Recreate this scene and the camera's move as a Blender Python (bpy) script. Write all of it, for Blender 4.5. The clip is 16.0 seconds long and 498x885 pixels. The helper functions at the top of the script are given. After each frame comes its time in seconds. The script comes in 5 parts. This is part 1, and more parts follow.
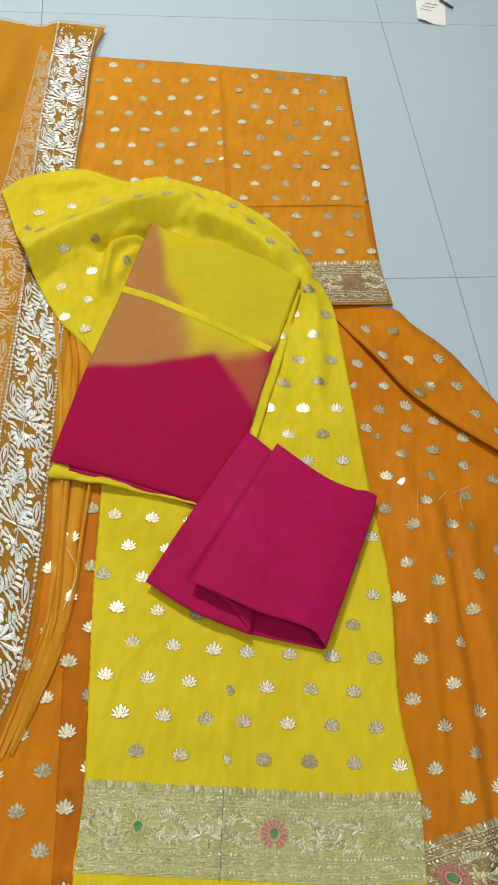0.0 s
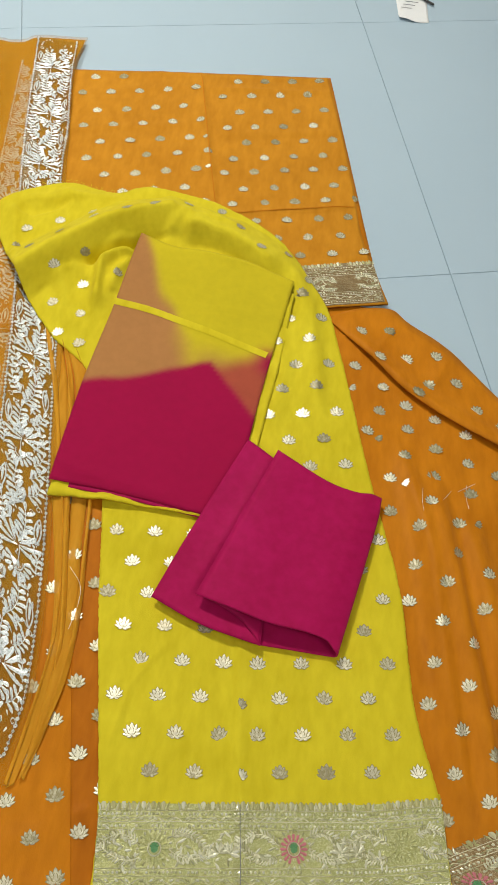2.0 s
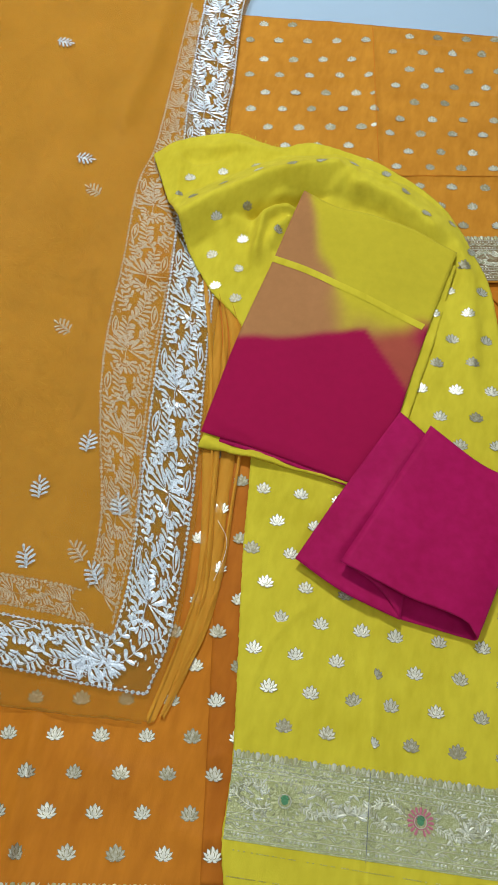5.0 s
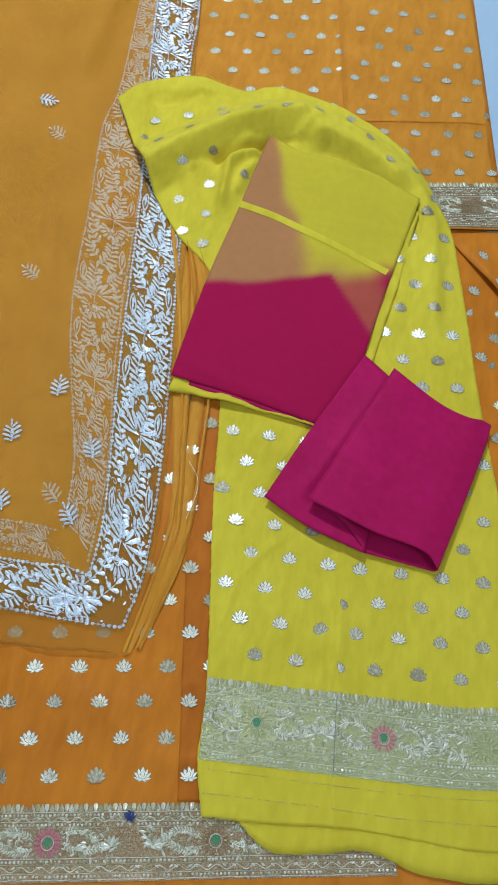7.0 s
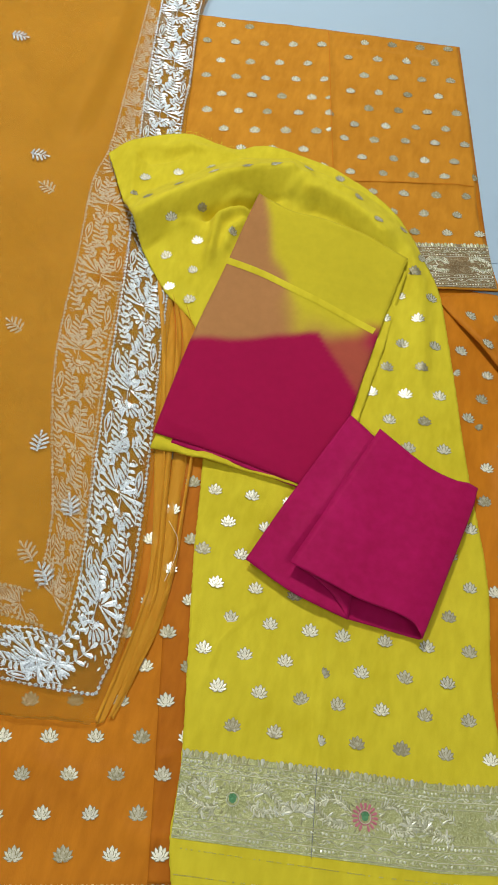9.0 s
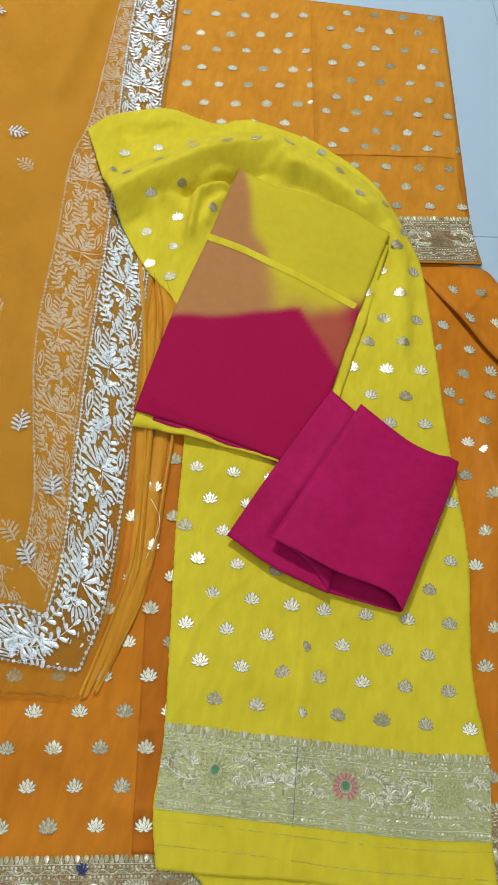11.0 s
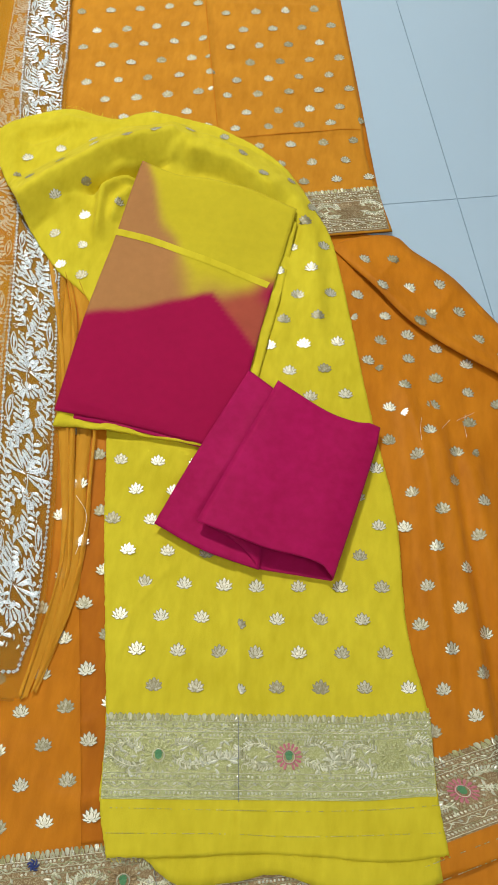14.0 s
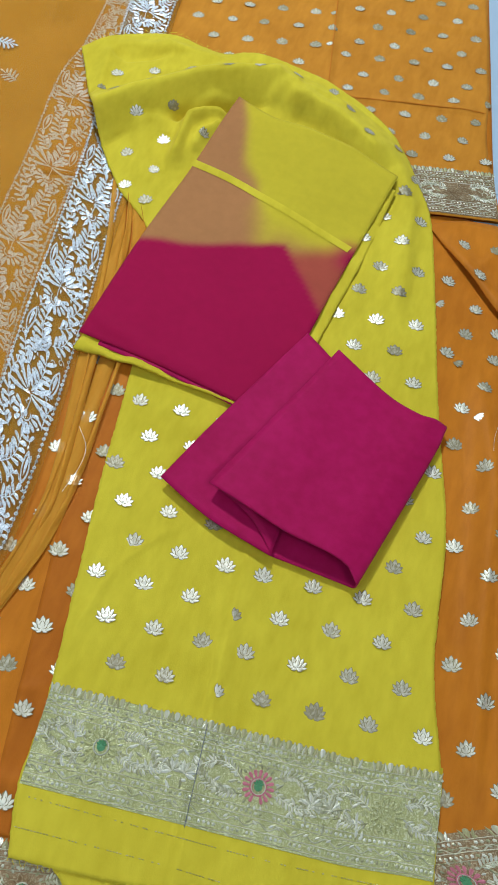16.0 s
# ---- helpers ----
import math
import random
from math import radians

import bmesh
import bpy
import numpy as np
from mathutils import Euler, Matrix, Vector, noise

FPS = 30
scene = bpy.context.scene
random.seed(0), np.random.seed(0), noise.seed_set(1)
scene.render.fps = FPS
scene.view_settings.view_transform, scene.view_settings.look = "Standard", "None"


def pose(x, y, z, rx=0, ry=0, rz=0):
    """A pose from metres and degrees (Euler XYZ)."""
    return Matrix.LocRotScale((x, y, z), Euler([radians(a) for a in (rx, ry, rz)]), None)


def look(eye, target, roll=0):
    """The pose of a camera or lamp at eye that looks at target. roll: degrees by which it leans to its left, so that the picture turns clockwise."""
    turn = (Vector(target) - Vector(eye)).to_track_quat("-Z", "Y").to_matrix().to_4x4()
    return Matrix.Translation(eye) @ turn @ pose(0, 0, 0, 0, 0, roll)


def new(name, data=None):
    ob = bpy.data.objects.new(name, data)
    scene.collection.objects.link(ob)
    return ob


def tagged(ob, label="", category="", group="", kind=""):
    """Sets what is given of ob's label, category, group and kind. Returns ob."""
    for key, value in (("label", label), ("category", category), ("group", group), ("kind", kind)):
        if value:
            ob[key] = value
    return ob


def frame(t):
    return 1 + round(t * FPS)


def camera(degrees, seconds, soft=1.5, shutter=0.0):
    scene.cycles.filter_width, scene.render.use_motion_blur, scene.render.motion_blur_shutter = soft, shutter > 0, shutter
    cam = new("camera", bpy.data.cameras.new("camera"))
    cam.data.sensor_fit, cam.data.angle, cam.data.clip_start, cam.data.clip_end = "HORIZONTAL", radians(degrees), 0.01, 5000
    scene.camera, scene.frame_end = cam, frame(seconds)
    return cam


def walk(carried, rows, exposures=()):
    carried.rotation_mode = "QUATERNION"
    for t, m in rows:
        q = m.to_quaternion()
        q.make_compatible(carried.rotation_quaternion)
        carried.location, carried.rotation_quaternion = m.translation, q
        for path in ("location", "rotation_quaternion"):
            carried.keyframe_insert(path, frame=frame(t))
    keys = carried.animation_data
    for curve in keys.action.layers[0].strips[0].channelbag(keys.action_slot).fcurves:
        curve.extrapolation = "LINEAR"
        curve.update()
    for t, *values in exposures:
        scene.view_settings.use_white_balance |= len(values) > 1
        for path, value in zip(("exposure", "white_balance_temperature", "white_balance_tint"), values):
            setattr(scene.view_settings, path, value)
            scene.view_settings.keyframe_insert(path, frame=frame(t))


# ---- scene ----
cam = camera(35.6, 16.0, soft=0.85)
PATH = [
    (0, (-0.027, 0.119, 1.358), (-0.002, 1.111, -0.379), 10.6),
    (0.5, (-0.028, 0.125, 1.351), (-0.002, 1.135, -0.375), 10.7),
    (1, (-0.008, 0.121, 1.35), (0.018, 1.131, -0.376), 9.0),
    (1.5, (-0.025, 0.132, 1.345), (0.001, 1.14, -0.383), 8.0),
    (2, (-0.029, 0.131, 1.342), (-0.005, 1.137, -0.386), 7.9),
    (2.5, (-0.033, 0.141, 1.335), (-0.006, 1.137, -0.399), 8.1),
    (3, (-0.049, 0.154, 1.335), (-0.024, 1.119, -0.417), 9.5),
    (3.5, (-0.03, 0.173, 1.318), (-0.009, 1.118, -0.444), 11.2),
    (4, (-0.061, 0.162, 1.323), (-0.073, 1.092, -0.448), 9.8),
    (4.5, (-0.133, 0.137, 1.331), (-0.252, 1.036, -0.451), 5.8),
    (4.7, (-0.153, 0.133, 1.337), (-0.31, 1.019, -0.45), 3.6),
    (6.8, (-0.192, 0.08, 1.366), (-0.266, 0.871, -0.469), 7.6),
    (7, (-0.172, 0.088, 1.369), (-0.209, 0.877, -0.469), 9.8),
    (7.5, (-0.158, 0.095, 1.371), (-0.19, 0.935, -0.444), 10.2),
    (8, (-0.158, 0.099, 1.375), (-0.197, 0.982, -0.419), 10.2),
    (8.5, (-0.148, 0.106, 1.374), (-0.188, 0.996, -0.417), 10.1),
    (9, (-0.16, 0.133, 1.361), (-0.205, 1.02, -0.432), 10.5),
    (11.5, (-0.107, 0.135, 1.365), (-0.13, 0.97, -0.452), 10.3),
    (12, (-0.087, 0.128, 1.364), (-0.122, 0.969, -0.45), 8.8),
    (12.5, (-0.077, 0.134, 1.361), (-0.108, 0.964, -0.459), 9.0),
    (13, (-0.043, 0.127, 1.371), (-0.076, 0.96, -0.447), 8.4),
    (13.5, (0.003, 0.143, 1.367), (-0.017, 0.974, -0.452), 6.9),
    (14, (0.012, 0.13, 1.373), (0.0, 0.962, -0.446), 5.6),
    (14.5, (0.009, 0.138, 1.351), (-0.006, 0.974, -0.465), 5.1),
    (15, (-0.003, 0.126, 1.209), (-0.001, 0.979, -0.6), 9.7),
    (15.5, (-0.041, 0.056, 1.14), (-0.078, 0.95, -0.648), 14.8),
    (16, (0.058, 0.108, 1.114), (-0.106, 1.022, -0.657), 9.1),
]
EXPOSURES = [(0.0, 0.0, 7650, 10), (3.5, -0.05, 7450, 10), (4.5, -0.11, 6550, 10), (7.0, -0.14, 5420, 10), (8.0, -0.14, 6650, 10), (9.0, -0.10, 6700, 10), (11.5, -0.05, 6400, 10), (12.5, -0.02, 6650, 10),
             (13.5, -0.12, 6800, 10), (14.0, 0.03, 6900, 10), (15.0, 0.05, 7200, 10), (15.5, -0.05, 6300, 10), (16.0, -0.11, 5800, 10)]
walk(cam, [(t, look(eye, target, roll)) for t, eye, target, roll in PATH], EXPOSURES)

# ---- world and light ----
world = bpy.data.worlds.new("room_world")
scene.world = world
world.use_nodes = True
world.node_tree.nodes["Background"].inputs[0].default_value = (0.6, 0.7, 0.85, 1)
world.node_tree.nodes["Background"].inputs[1].default_value = 0.03

LAMP_MAIN = (-1.00, 2.35, 3.14)
# two unseen lamps, added only to fill the shadows
FILL_SIDE = (1.3, -0.4, 3.14)
FILL_BACK = (-1.2, -0.9, 3.14)


def area_lamp(name, where, size, watts, colour):
    data = bpy.data.lights.new(name, "AREA")
    data.shape, data.size, data.energy, data.color = "SQUARE", size, watts, colour
    ob = new(name, data)
    ob.matrix_world = pose(where[0], where[1], where[2] - 0.035)
    return ob


COOL = (0.93, 0.98, 1.0)
area_lamp("main_panel_light", LAMP_MAIN, 0.30, 88, COOL)
# added fill light from the side and from behind
area_lamp("side_fill_light", FILL_SIDE, 0.55, 19, COOL)
area_lamp("back_fill_light", FILL_BACK, 0.55, 15, COOL)


# ---- materials ----
def nodes_of(name):
    m = bpy.data.materials.new(name)
    m.use_nodes = True
    nt = m.node_tree
    return m, nt, nt.nodes, nt.links, nt.nodes["Principled BSDF"]


def setin(node, key, value):
    if key in node.inputs:
        node.inputs[key].default_value = value


def cloth_material(name, dark, light, rough=0.8, sheen=0.04, weave=900.0, bump=0.25, slub=60.0, attribute="", alpha=1.0, streak=(1, 1, 1)):
    """Woven cloth: broad unevenness, slubs along the thread and a fine weave."""
    m, nt, N, L, b = nodes_of(name)
    tc = N.new("ShaderNodeTexCoord")
    mp = N.new("ShaderNodeMapping")
    mp.inputs["Scale"].default_value = streak
    L.new(tc.outputs["Object"], mp.inputs["Vector"])
    n1 = N.new("ShaderNodeTexNoise")
    n1.inputs["Scale"].default_value, n1.inputs["Detail"].default_value = 7.0, 4.0
    n2 = N.new("ShaderNodeTexNoise")
    n2.inputs["Scale"].default_value, n2.inputs["Detail"].default_value = slub, 3.0
    L.new(tc.outputs["Object"], n1.inputs["Vector"])
    L.new(mp.outputs["Vector"], n2.inputs["Vector"])
    add = N.new("ShaderNodeMath")
    add.operation = "ADD"
    L.new(n1.outputs["Fac"], add.inputs[0])
    L.new(n2.outputs["Fac"], add.inputs[1])
    rng = N.new("ShaderNodeMapRange")
    rng.inputs["From Min"].default_value, rng.inputs["From Max"].default_value = 0.7, 1.3
    L.new(add.outputs[0], rng.inputs["Value"])
    mix = N.new("ShaderNodeMix")
    mix.data_type = "RGBA"
    mix.inputs[6].default_value, mix.inputs[7].default_value = (*dark, 1), (*light, 1)
    L.new(rng.outputs["Result"], mix.inputs["Factor"])
    colour = mix.outputs[2]
    if attribute:
        at = N.new("ShaderNodeAttribute")
        at.attribute_name = attribute
        mul = N.new("ShaderNodeMix")
        mul.data_type, mul.blend_type = "RGBA", "MULTIPLY"
        mul.inputs["Factor"].default_value = 1.0
        L.new(at.outputs["Color"], mul.inputs[6])
        L.new(colour, mul.inputs[7])
        colour = mul.outputs[2]
    L.new(colour, b.inputs["Base Color"])
    setin(b, "Roughness", rough)
    setin(b, "Sheen Weight", sheen)
    setin(b, "Sheen Roughness", 0.45)
    setin(b, "Specular IOR Level", 0.08)
    wv = N.new("ShaderNodeTexNoise")
    wv.inputs["Scale"].default_value, wv.inputs["Detail"].default_value = weave, 1.0
    L.new(mp.outputs["Vector"], wv.inputs["Vector"])
    ad2 = N.new("ShaderNodeMath")
    ad2.operation = "ADD"
    L.new(wv.outputs["Fac"], ad2.inputs[0])
    L.new(n2.outputs["Fac"], ad2.inputs[1])
    bp = N.new("ShaderNodeBump")
    bp.inputs["Strength"].default_value, bp.inputs["Distance"].default_value = bump, 0.0012
    L.new(ad2.outputs[0], bp.inputs["Height"])
    L.new(bp.outputs["Normal"], b.inputs["Normal"])
    if alpha < 1:
        tr = N.new("ShaderNodeBsdfTransparent")
        ms = N.new("ShaderNodeMixShader")
        ms.inputs[0].default_value = alpha
        L.new(tr.outputs[0], ms.inputs[1])
        L.new(b.outputs[0], ms.inputs[2])
        L.new(ms.outputs[0], N["Material Output"].inputs["Surface"])
    return m


def thread_material(name, dull, bright, metal=0.85, rough=(0.25, 0.5), per_island=False, scale=700.0, bump=0.5, share=0.5, span=(0.35, 1.15)):
    """Metallic thread; each woven motif has its own roughness and a share of shine painted into its colour."""
    m, nt, N, L, b = nodes_of(name)
    if per_island:
        src = N.new("ShaderNodeNewGeometry").outputs["Random Per Island"]
    else:
        src = N.new("ShaderNodeObjectInfo").outputs["Random"]
    tc = N.new("ShaderNodeTexCoord")
    nz = N.new("ShaderNodeTexNoise")
    nz.inputs["Scale"].default_value, nz.inputs["Detail"].default_value = scale, 2.0
    nz.noise_dimensions = "4D"
    L.new(tc.outputs["Object"], nz.inputs["Vector"])
    wv = N.new("ShaderNodeMath")
    wv.operation = "MULTIPLY"
    L.new(src, wv.inputs[0])
    wv.inputs[1].default_value = 40.0
    L.new(wv.outputs[0], nz.inputs["W"])
    sh = N.new("ShaderNodeMath")
    sh.operation = "MULTIPLY"
    L.new(src, sh.inputs[0])
    sh.inputs[1].default_value = 2 * (1 - share)
    ad = N.new("ShaderNodeMath")
    ad.operation = "MULTIPLY_ADD"
    L.new(nz.outputs["Fac"], ad.inputs[0])
    ad.inputs[1].default_value = 2 * share
    L.new(sh.outputs[0], ad.inputs[2])
    rg = N.new("ShaderNodeMapRange")
    rg.inputs["From Min"].default_value, rg.inputs["From Max"].default_value = span
    L.new(ad.outputs[0], rg.inputs["Value"])
    # glints put into the base colour: random blend from dull to bright
    mix = N.new("ShaderNodeMix")
    mix.data_type = "RGBA"
    mix.inputs[6].default_value, mix.inputs[7].default_value = (*dull, 1), (*bright, 1)
    L.new(rg.outputs["Result"], mix.inputs["Factor"])
    L.new(mix.outputs[2], b.inputs["Base Color"])
    r2 = N.new("ShaderNodeMapRange")
    r2.inputs["To Min"].default_value, r2.inputs["To Max"].default_value = rough[1], rough[0]
    L.new(src, r2.inputs["Value"])
    L.new(r2.outputs["Result"], b.inputs["Roughness"])
    setin(b, "Metallic", metal)
    bp = N.new("ShaderNodeBump")
    bp.inputs["Strength"].default_value, bp.inputs["Distance"].default_value = bump, 0.0008
    L.new(nz.outputs["Fac"], bp.inputs["Height"])
    L.new(bp.outputs["Normal"], b.inputs["Normal"])
    return m


def plain_material(name, dark, light, rough, scale=30.0, bump=0.0, metal=0.0, spec=0.5):
    m, nt, N, L, b = nodes_of(name)
    tc = N.new("ShaderNodeTexCoord")
    nz = N.new("ShaderNodeTexNoise")
    nz.inputs["Scale"].default_value, nz.inputs["Detail"].default_value = scale, 6.0
    L.new(tc.outputs["Object"], nz.inputs["Vector"])
    mix = N.new("ShaderNodeMix")
    mix.data_type = "RGBA"
    mix.inputs[6].default_value, mix.inputs[7].default_value = (*dark, 1), (*light, 1)
    L.new(nz.outputs["Fac"], mix.inputs["Factor"])
    L.new(mix.outputs[2], b.inputs["Base Color"])
    setin(b, "Roughness", rough)
    setin(b, "Metallic", metal)
    setin(b, "Specular IOR Level", spec)
    if bump:
        bp = N.new("ShaderNodeBump")
        bp.inputs["Strength"].default_value, bp.inputs["Distance"].default_value = bump, 0.001
        L.new(nz.outputs["Fac"], bp.inputs["Height"])
        L.new(bp.outputs["Normal"], b.inputs["Normal"])
    return m


def emitter(name, colour, strength):
    m, nt, N, L, b = nodes_of(name)
    setin(b, "Base Color", (0.9, 0.9, 0.9, 1))
    b.inputs["Emission Color"].default_value = (*colour, 1)
    b.inputs["Emission Strength"].default_value = strength
    return m


ORANGE = cloth_material("orange_crepe", (0.51, 0.196, 0.016), (0.64, 0.264, 0.024), streak=(1, 0.35, 1))
ORANGE_DEEP = cloth_material("deep_orange_satin", (0.50, 0.156, 0.008), (0.64, 0.216, 0.013), rough=0.5, streak=(1, 0.3, 1))
YELLOW = cloth_material("yellow_crepe", (0.60, 0.472, 0.023), (0.72, 0.585, 0.036), streak=(1, 0.4, 1))
SHEER = cloth_material("saffron_organza", (0.56, 0.255, 0.020), (0.66, 0.31, 0.028), rough=0.6, alpha=0.19)
SHEER_UNDER = cloth_material("saffron_organza_under", (0.545, 0.242, 0.018), (0.665, 0.310, 0.026), rough=0.6)
PLEAT = cloth_material("saffron_organza_pleats", (0.73, 0.335, 0.026), (0.90, 0.435, 0.044), rough=0.6, alpha=0.55, streak=(1, 0.15, 1), slub=120)
MAGENTA = cloth_material("magenta_crepe", (0.36, 0.0048, 0.066), (0.45, 0.007, 0.094), rough=0.6, sheen=0.06, bump=0.2)
DYED = cloth_material("dip_dyed_georgette", (0.90, 0.90, 0.90), (1.0, 1.0, 1.0), bump=0.2, attribute="dye")
ZARI = thread_material("zari_thread", (0.33, 0.285, 0.165), (0.86, 0.81, 0.64), metal=0.6, rough=(0.40, 0.58), scale=170, share=0.60, span=(0.58, 1.38))
ZARI_GROUND = plain_material("zari_ground", (0.23, 0.19, 0.085), (0.33, 0.28, 0.13), 0.5, 300, 0.4, metal=0.3)
ZARI_FINE = thread_material("zari_fine_thread", (0.40, 0.38, 0.20), (0.97, 0.94, 0.76), metal=0.5, per_island=True, scale=90, share=0.6, span=(0.62, 1.25))
SILVER = thread_material("silver_thread", (0.27, 0.30, 0.31), (0.94, 0.98, 1.0), metal=0.35, rough=(0.3, 0.45), per_island=True, scale=430, bump=1.0, share=0.78, span=(0.62, 1.12))
SILVER_GOLD = thread_material("muted_gold_thread", (0.42, 0.33, 0.17), (0.95, 0.92, 0.80), metal=0.1, rough=(0.35, 0.5), per_island=True, scale=430, share=0.78, span=(0.60, 1.15))
ZARI_EDGE = thread_material("zari_edge_thread", (0.46, 0.42, 0.20), (0.90, 0.87, 0.70), metal=0.4, per_island=True, scale=160, share=0.25, span=(0.75, 1.85))


def band_material(name, ground, mid, bright):
    """Gold weave: a ground cloth with dense small curls of metal thread."""
    m, nt, N, L, b = nodes_of(name)
    tc = N.new("ShaderNodeTexCoord")
    warp = N.new("ShaderNodeTexNoise")
    warp.inputs["Scale"].default_value = 70.0
    L.new(tc.outputs["Object"], warp.inputs["Vector"])
    mixv = N.new("ShaderNodeMix")
    mixv.data_type = "RGBA"
    mixv.inputs["Factor"].default_value = 0.03
    L.new(tc.outputs["Object"], mixv.inputs[6])
    L.new(warp.outputs["Color"], mixv.inputs[7])
    vo = N.new("ShaderNodeTexVoronoi")
    vo.feature = "DISTANCE_TO_EDGE"
    vo.inputs["Scale"].default_value = 240.0
    L.new(mixv.outputs[2], vo.inputs["Vector"])
    ramp = N.new("ShaderNodeValToRGB")
    e = ramp.color_ramp.elements
    e[0].position, e[0].color = 0.05, (*ground, 1)
    e[1].position, e[1].color = 0.30, (*bright, 1)
    k = e.new(0.12)
    k.color = (*mid, 1)
    L.new(vo.outputs["Distance"], ramp.inputs["Fac"])
    L.new(ramp.outputs["Color"], b.inputs["Base Color"])
    setin(b, "Metallic", 0.5)
    setin(b, "Roughness", 0.42)
    bp = N.new("ShaderNodeBump")
    bp.inputs["Strength"].default_value, bp.inputs["Distance"].default_value = 0.7, 0.001
    L.new(vo.outputs["Distance"], bp.inputs["Height"])
    L.new(bp.outputs["Normal"], b.inputs["Normal"])
    return m


BAND_YELLOW = band_material("gold_band_on_yellow", (0.33, 0.325, 0.11), (0.42, 0.415, 0.18), (0.56, 0.55, 0.31))
BAND_ORANGE = band_material("gold_band_on_orange", (0.23, 0.135, 0.05), (0.31, 0.21, 0.10), (0.46, 0.37, 0.22))
PINK_THREAD = plain_material("pink_thread", (0.46, 0.09, 0.13), (0.63, 0.22, 0.25), 0.6, 400, 0.5)
GREEN_THREAD = plain_material("green_thread", (0.05, 0.20, 0.07), (0.10, 0.30, 0.12), 0.6, 400, 0.5)
BLUE_THREAD = plain_material("blue_thread", (0.03, 0.05, 0.18), (0.08, 0.12, 0.35), 0.6, 400, 0.5)
TILE = plain_material("polished_tile", (0.415, 0.535, 0.63), (0.455, 0.575, 0.665), 0.25, 2.5)
GROUT = plain_material("grey_grout", (0.28, 0.32, 0.35), (0.46, 0.52, 0.56), 0.9, 60)
WALL = plain_material("wall_paint", (0.50, 0.52, 0.53), (0.56, 0.57, 0.58), 0.8, 6)
PAPER = plain_material("white_paper", (0.78, 0.79, 0.80), (0.86, 0.86, 0.86), 0.8, 40)
# for the handwriting and for shade painted along sharp creases
INK_AND_SHADE = plain_material("grey_ink_and_crease_shade", (0.12, 0.13, 0.16), (0.2, 0.2, 0.22), 0.8, 40)
BLACK = plain_material("black_plastic", (0.02, 0.02, 0.022), (0.03, 0.03, 0.032), 0.4, 20)
LAMP_WHITE = plain_material("lamp_housing", (0.8, 0.8, 0.8), (0.85, 0.85, 0.85), 0.5, 10)
LAMP_GLOW = emitter("lamp_diffuser", COOL, 6.0)


# ---- building helpers ----
def mesh_of(name, verts, faces, material, smooth=True):
    me = bpy.data.meshes.new(name)
    me.from_pydata(verts, [], faces)
    me.materials.append(material)
    if smooth:
        me.polygons.foreach_set("use_smooth", [True] * len(me.polygons))
    me.update()
    return me


def root(name, where, label, category, group=""):
    ob = new(name)
    ob.empty_display_size = 0.05
    ob.location = where
    return tagged(ob, label, category, group)


def part_mesh(name, me, parent, label=""):
    ob = new(name, me)
    ob.parent = parent
    ob.matrix_parent_inverse = Matrix.Translation(parent.location).inverted() if parent.type == "EMPTY" else Matrix()
    return tagged(ob, label)


def part(name, verts, faces, material, parent, label="", smooth=True):
    return part_mesh(name, mesh_of(name, verts, faces, material, smooth), parent, label)


def box(x0, x1, y0, y1, z0, z1):
    v = [(x, y, z) for z in (z0, z1) for y in (y0, y1) for x in (x0, x1)]
    f = [(0, 2, 3, 1), (4, 5, 7, 6), (0, 1, 5, 4), (2, 6, 7, 3), (0, 4, 6, 2), (1, 3, 7, 5)]
    return v, f


def spline(points, n):
    """n + 1 points, evenly spaced along a smooth curve through the given ones."""
    p = np.array(points, float)
    ext = np.vstack([2 * p[0] - p[1], p, 2 * p[-1] - p[-2]])
    fine = []
    for i in range(1, len(ext) - 2):
        for t in np.linspace(0, 1, 24, endpoint=False):
            a, b, c, d = ext[i - 1:i + 3]
            fine.append(0.5 * (2 * b + (c - a) * t + (2 * a - 5 * b + 4 * c - d) * t * t + (3 * b - a - 3 * c + d) * t ** 3))
    fine = np.array(fine + [p[-1]])
    s = np.concatenate([[0], np.cumsum(np.linalg.norm(np.diff(fine, axis=0), axis=1))])
    at = np.linspace(0, s[-1], n + 1)
    return np.stack([np.interp(at, s, fine[:, k]) for k in range(p.shape[1])], axis=1)


def coons(bottom, right, top, left, nu, nv):
    """Grid [v][u] of points inside four edges. bottom and top run left to right, left and right run upwards."""
    b, t, l, r = spline(bottom, nu), spline(top, nu), spline(left, nv), spline(right, nv)
    u, v = np.linspace(0, 1, nu + 1)[None, :, None], np.linspace(0, 1, nv + 1)[:, None, None]
    return (1 - v) * b[None] + v * t[None] + (1 - u) * l[:, None] + u * r[:, None] - (
        (1 - u) * (1 - v) * b[0] + u * (1 - v) * b[-1] + (1 - u) * v * t[0] + u * v * t[-1])


def wobble(x, y, size, seed):
    return noise.noise(Vector((x / size + seed * 7.3, y / size - seed * 3.1, seed * 1.7)))


def smooth01(a, b, x):
    t = min(1.0, max(0.0, (x - a) / (b - a)))
    return t * t * (3 - 2 * t)


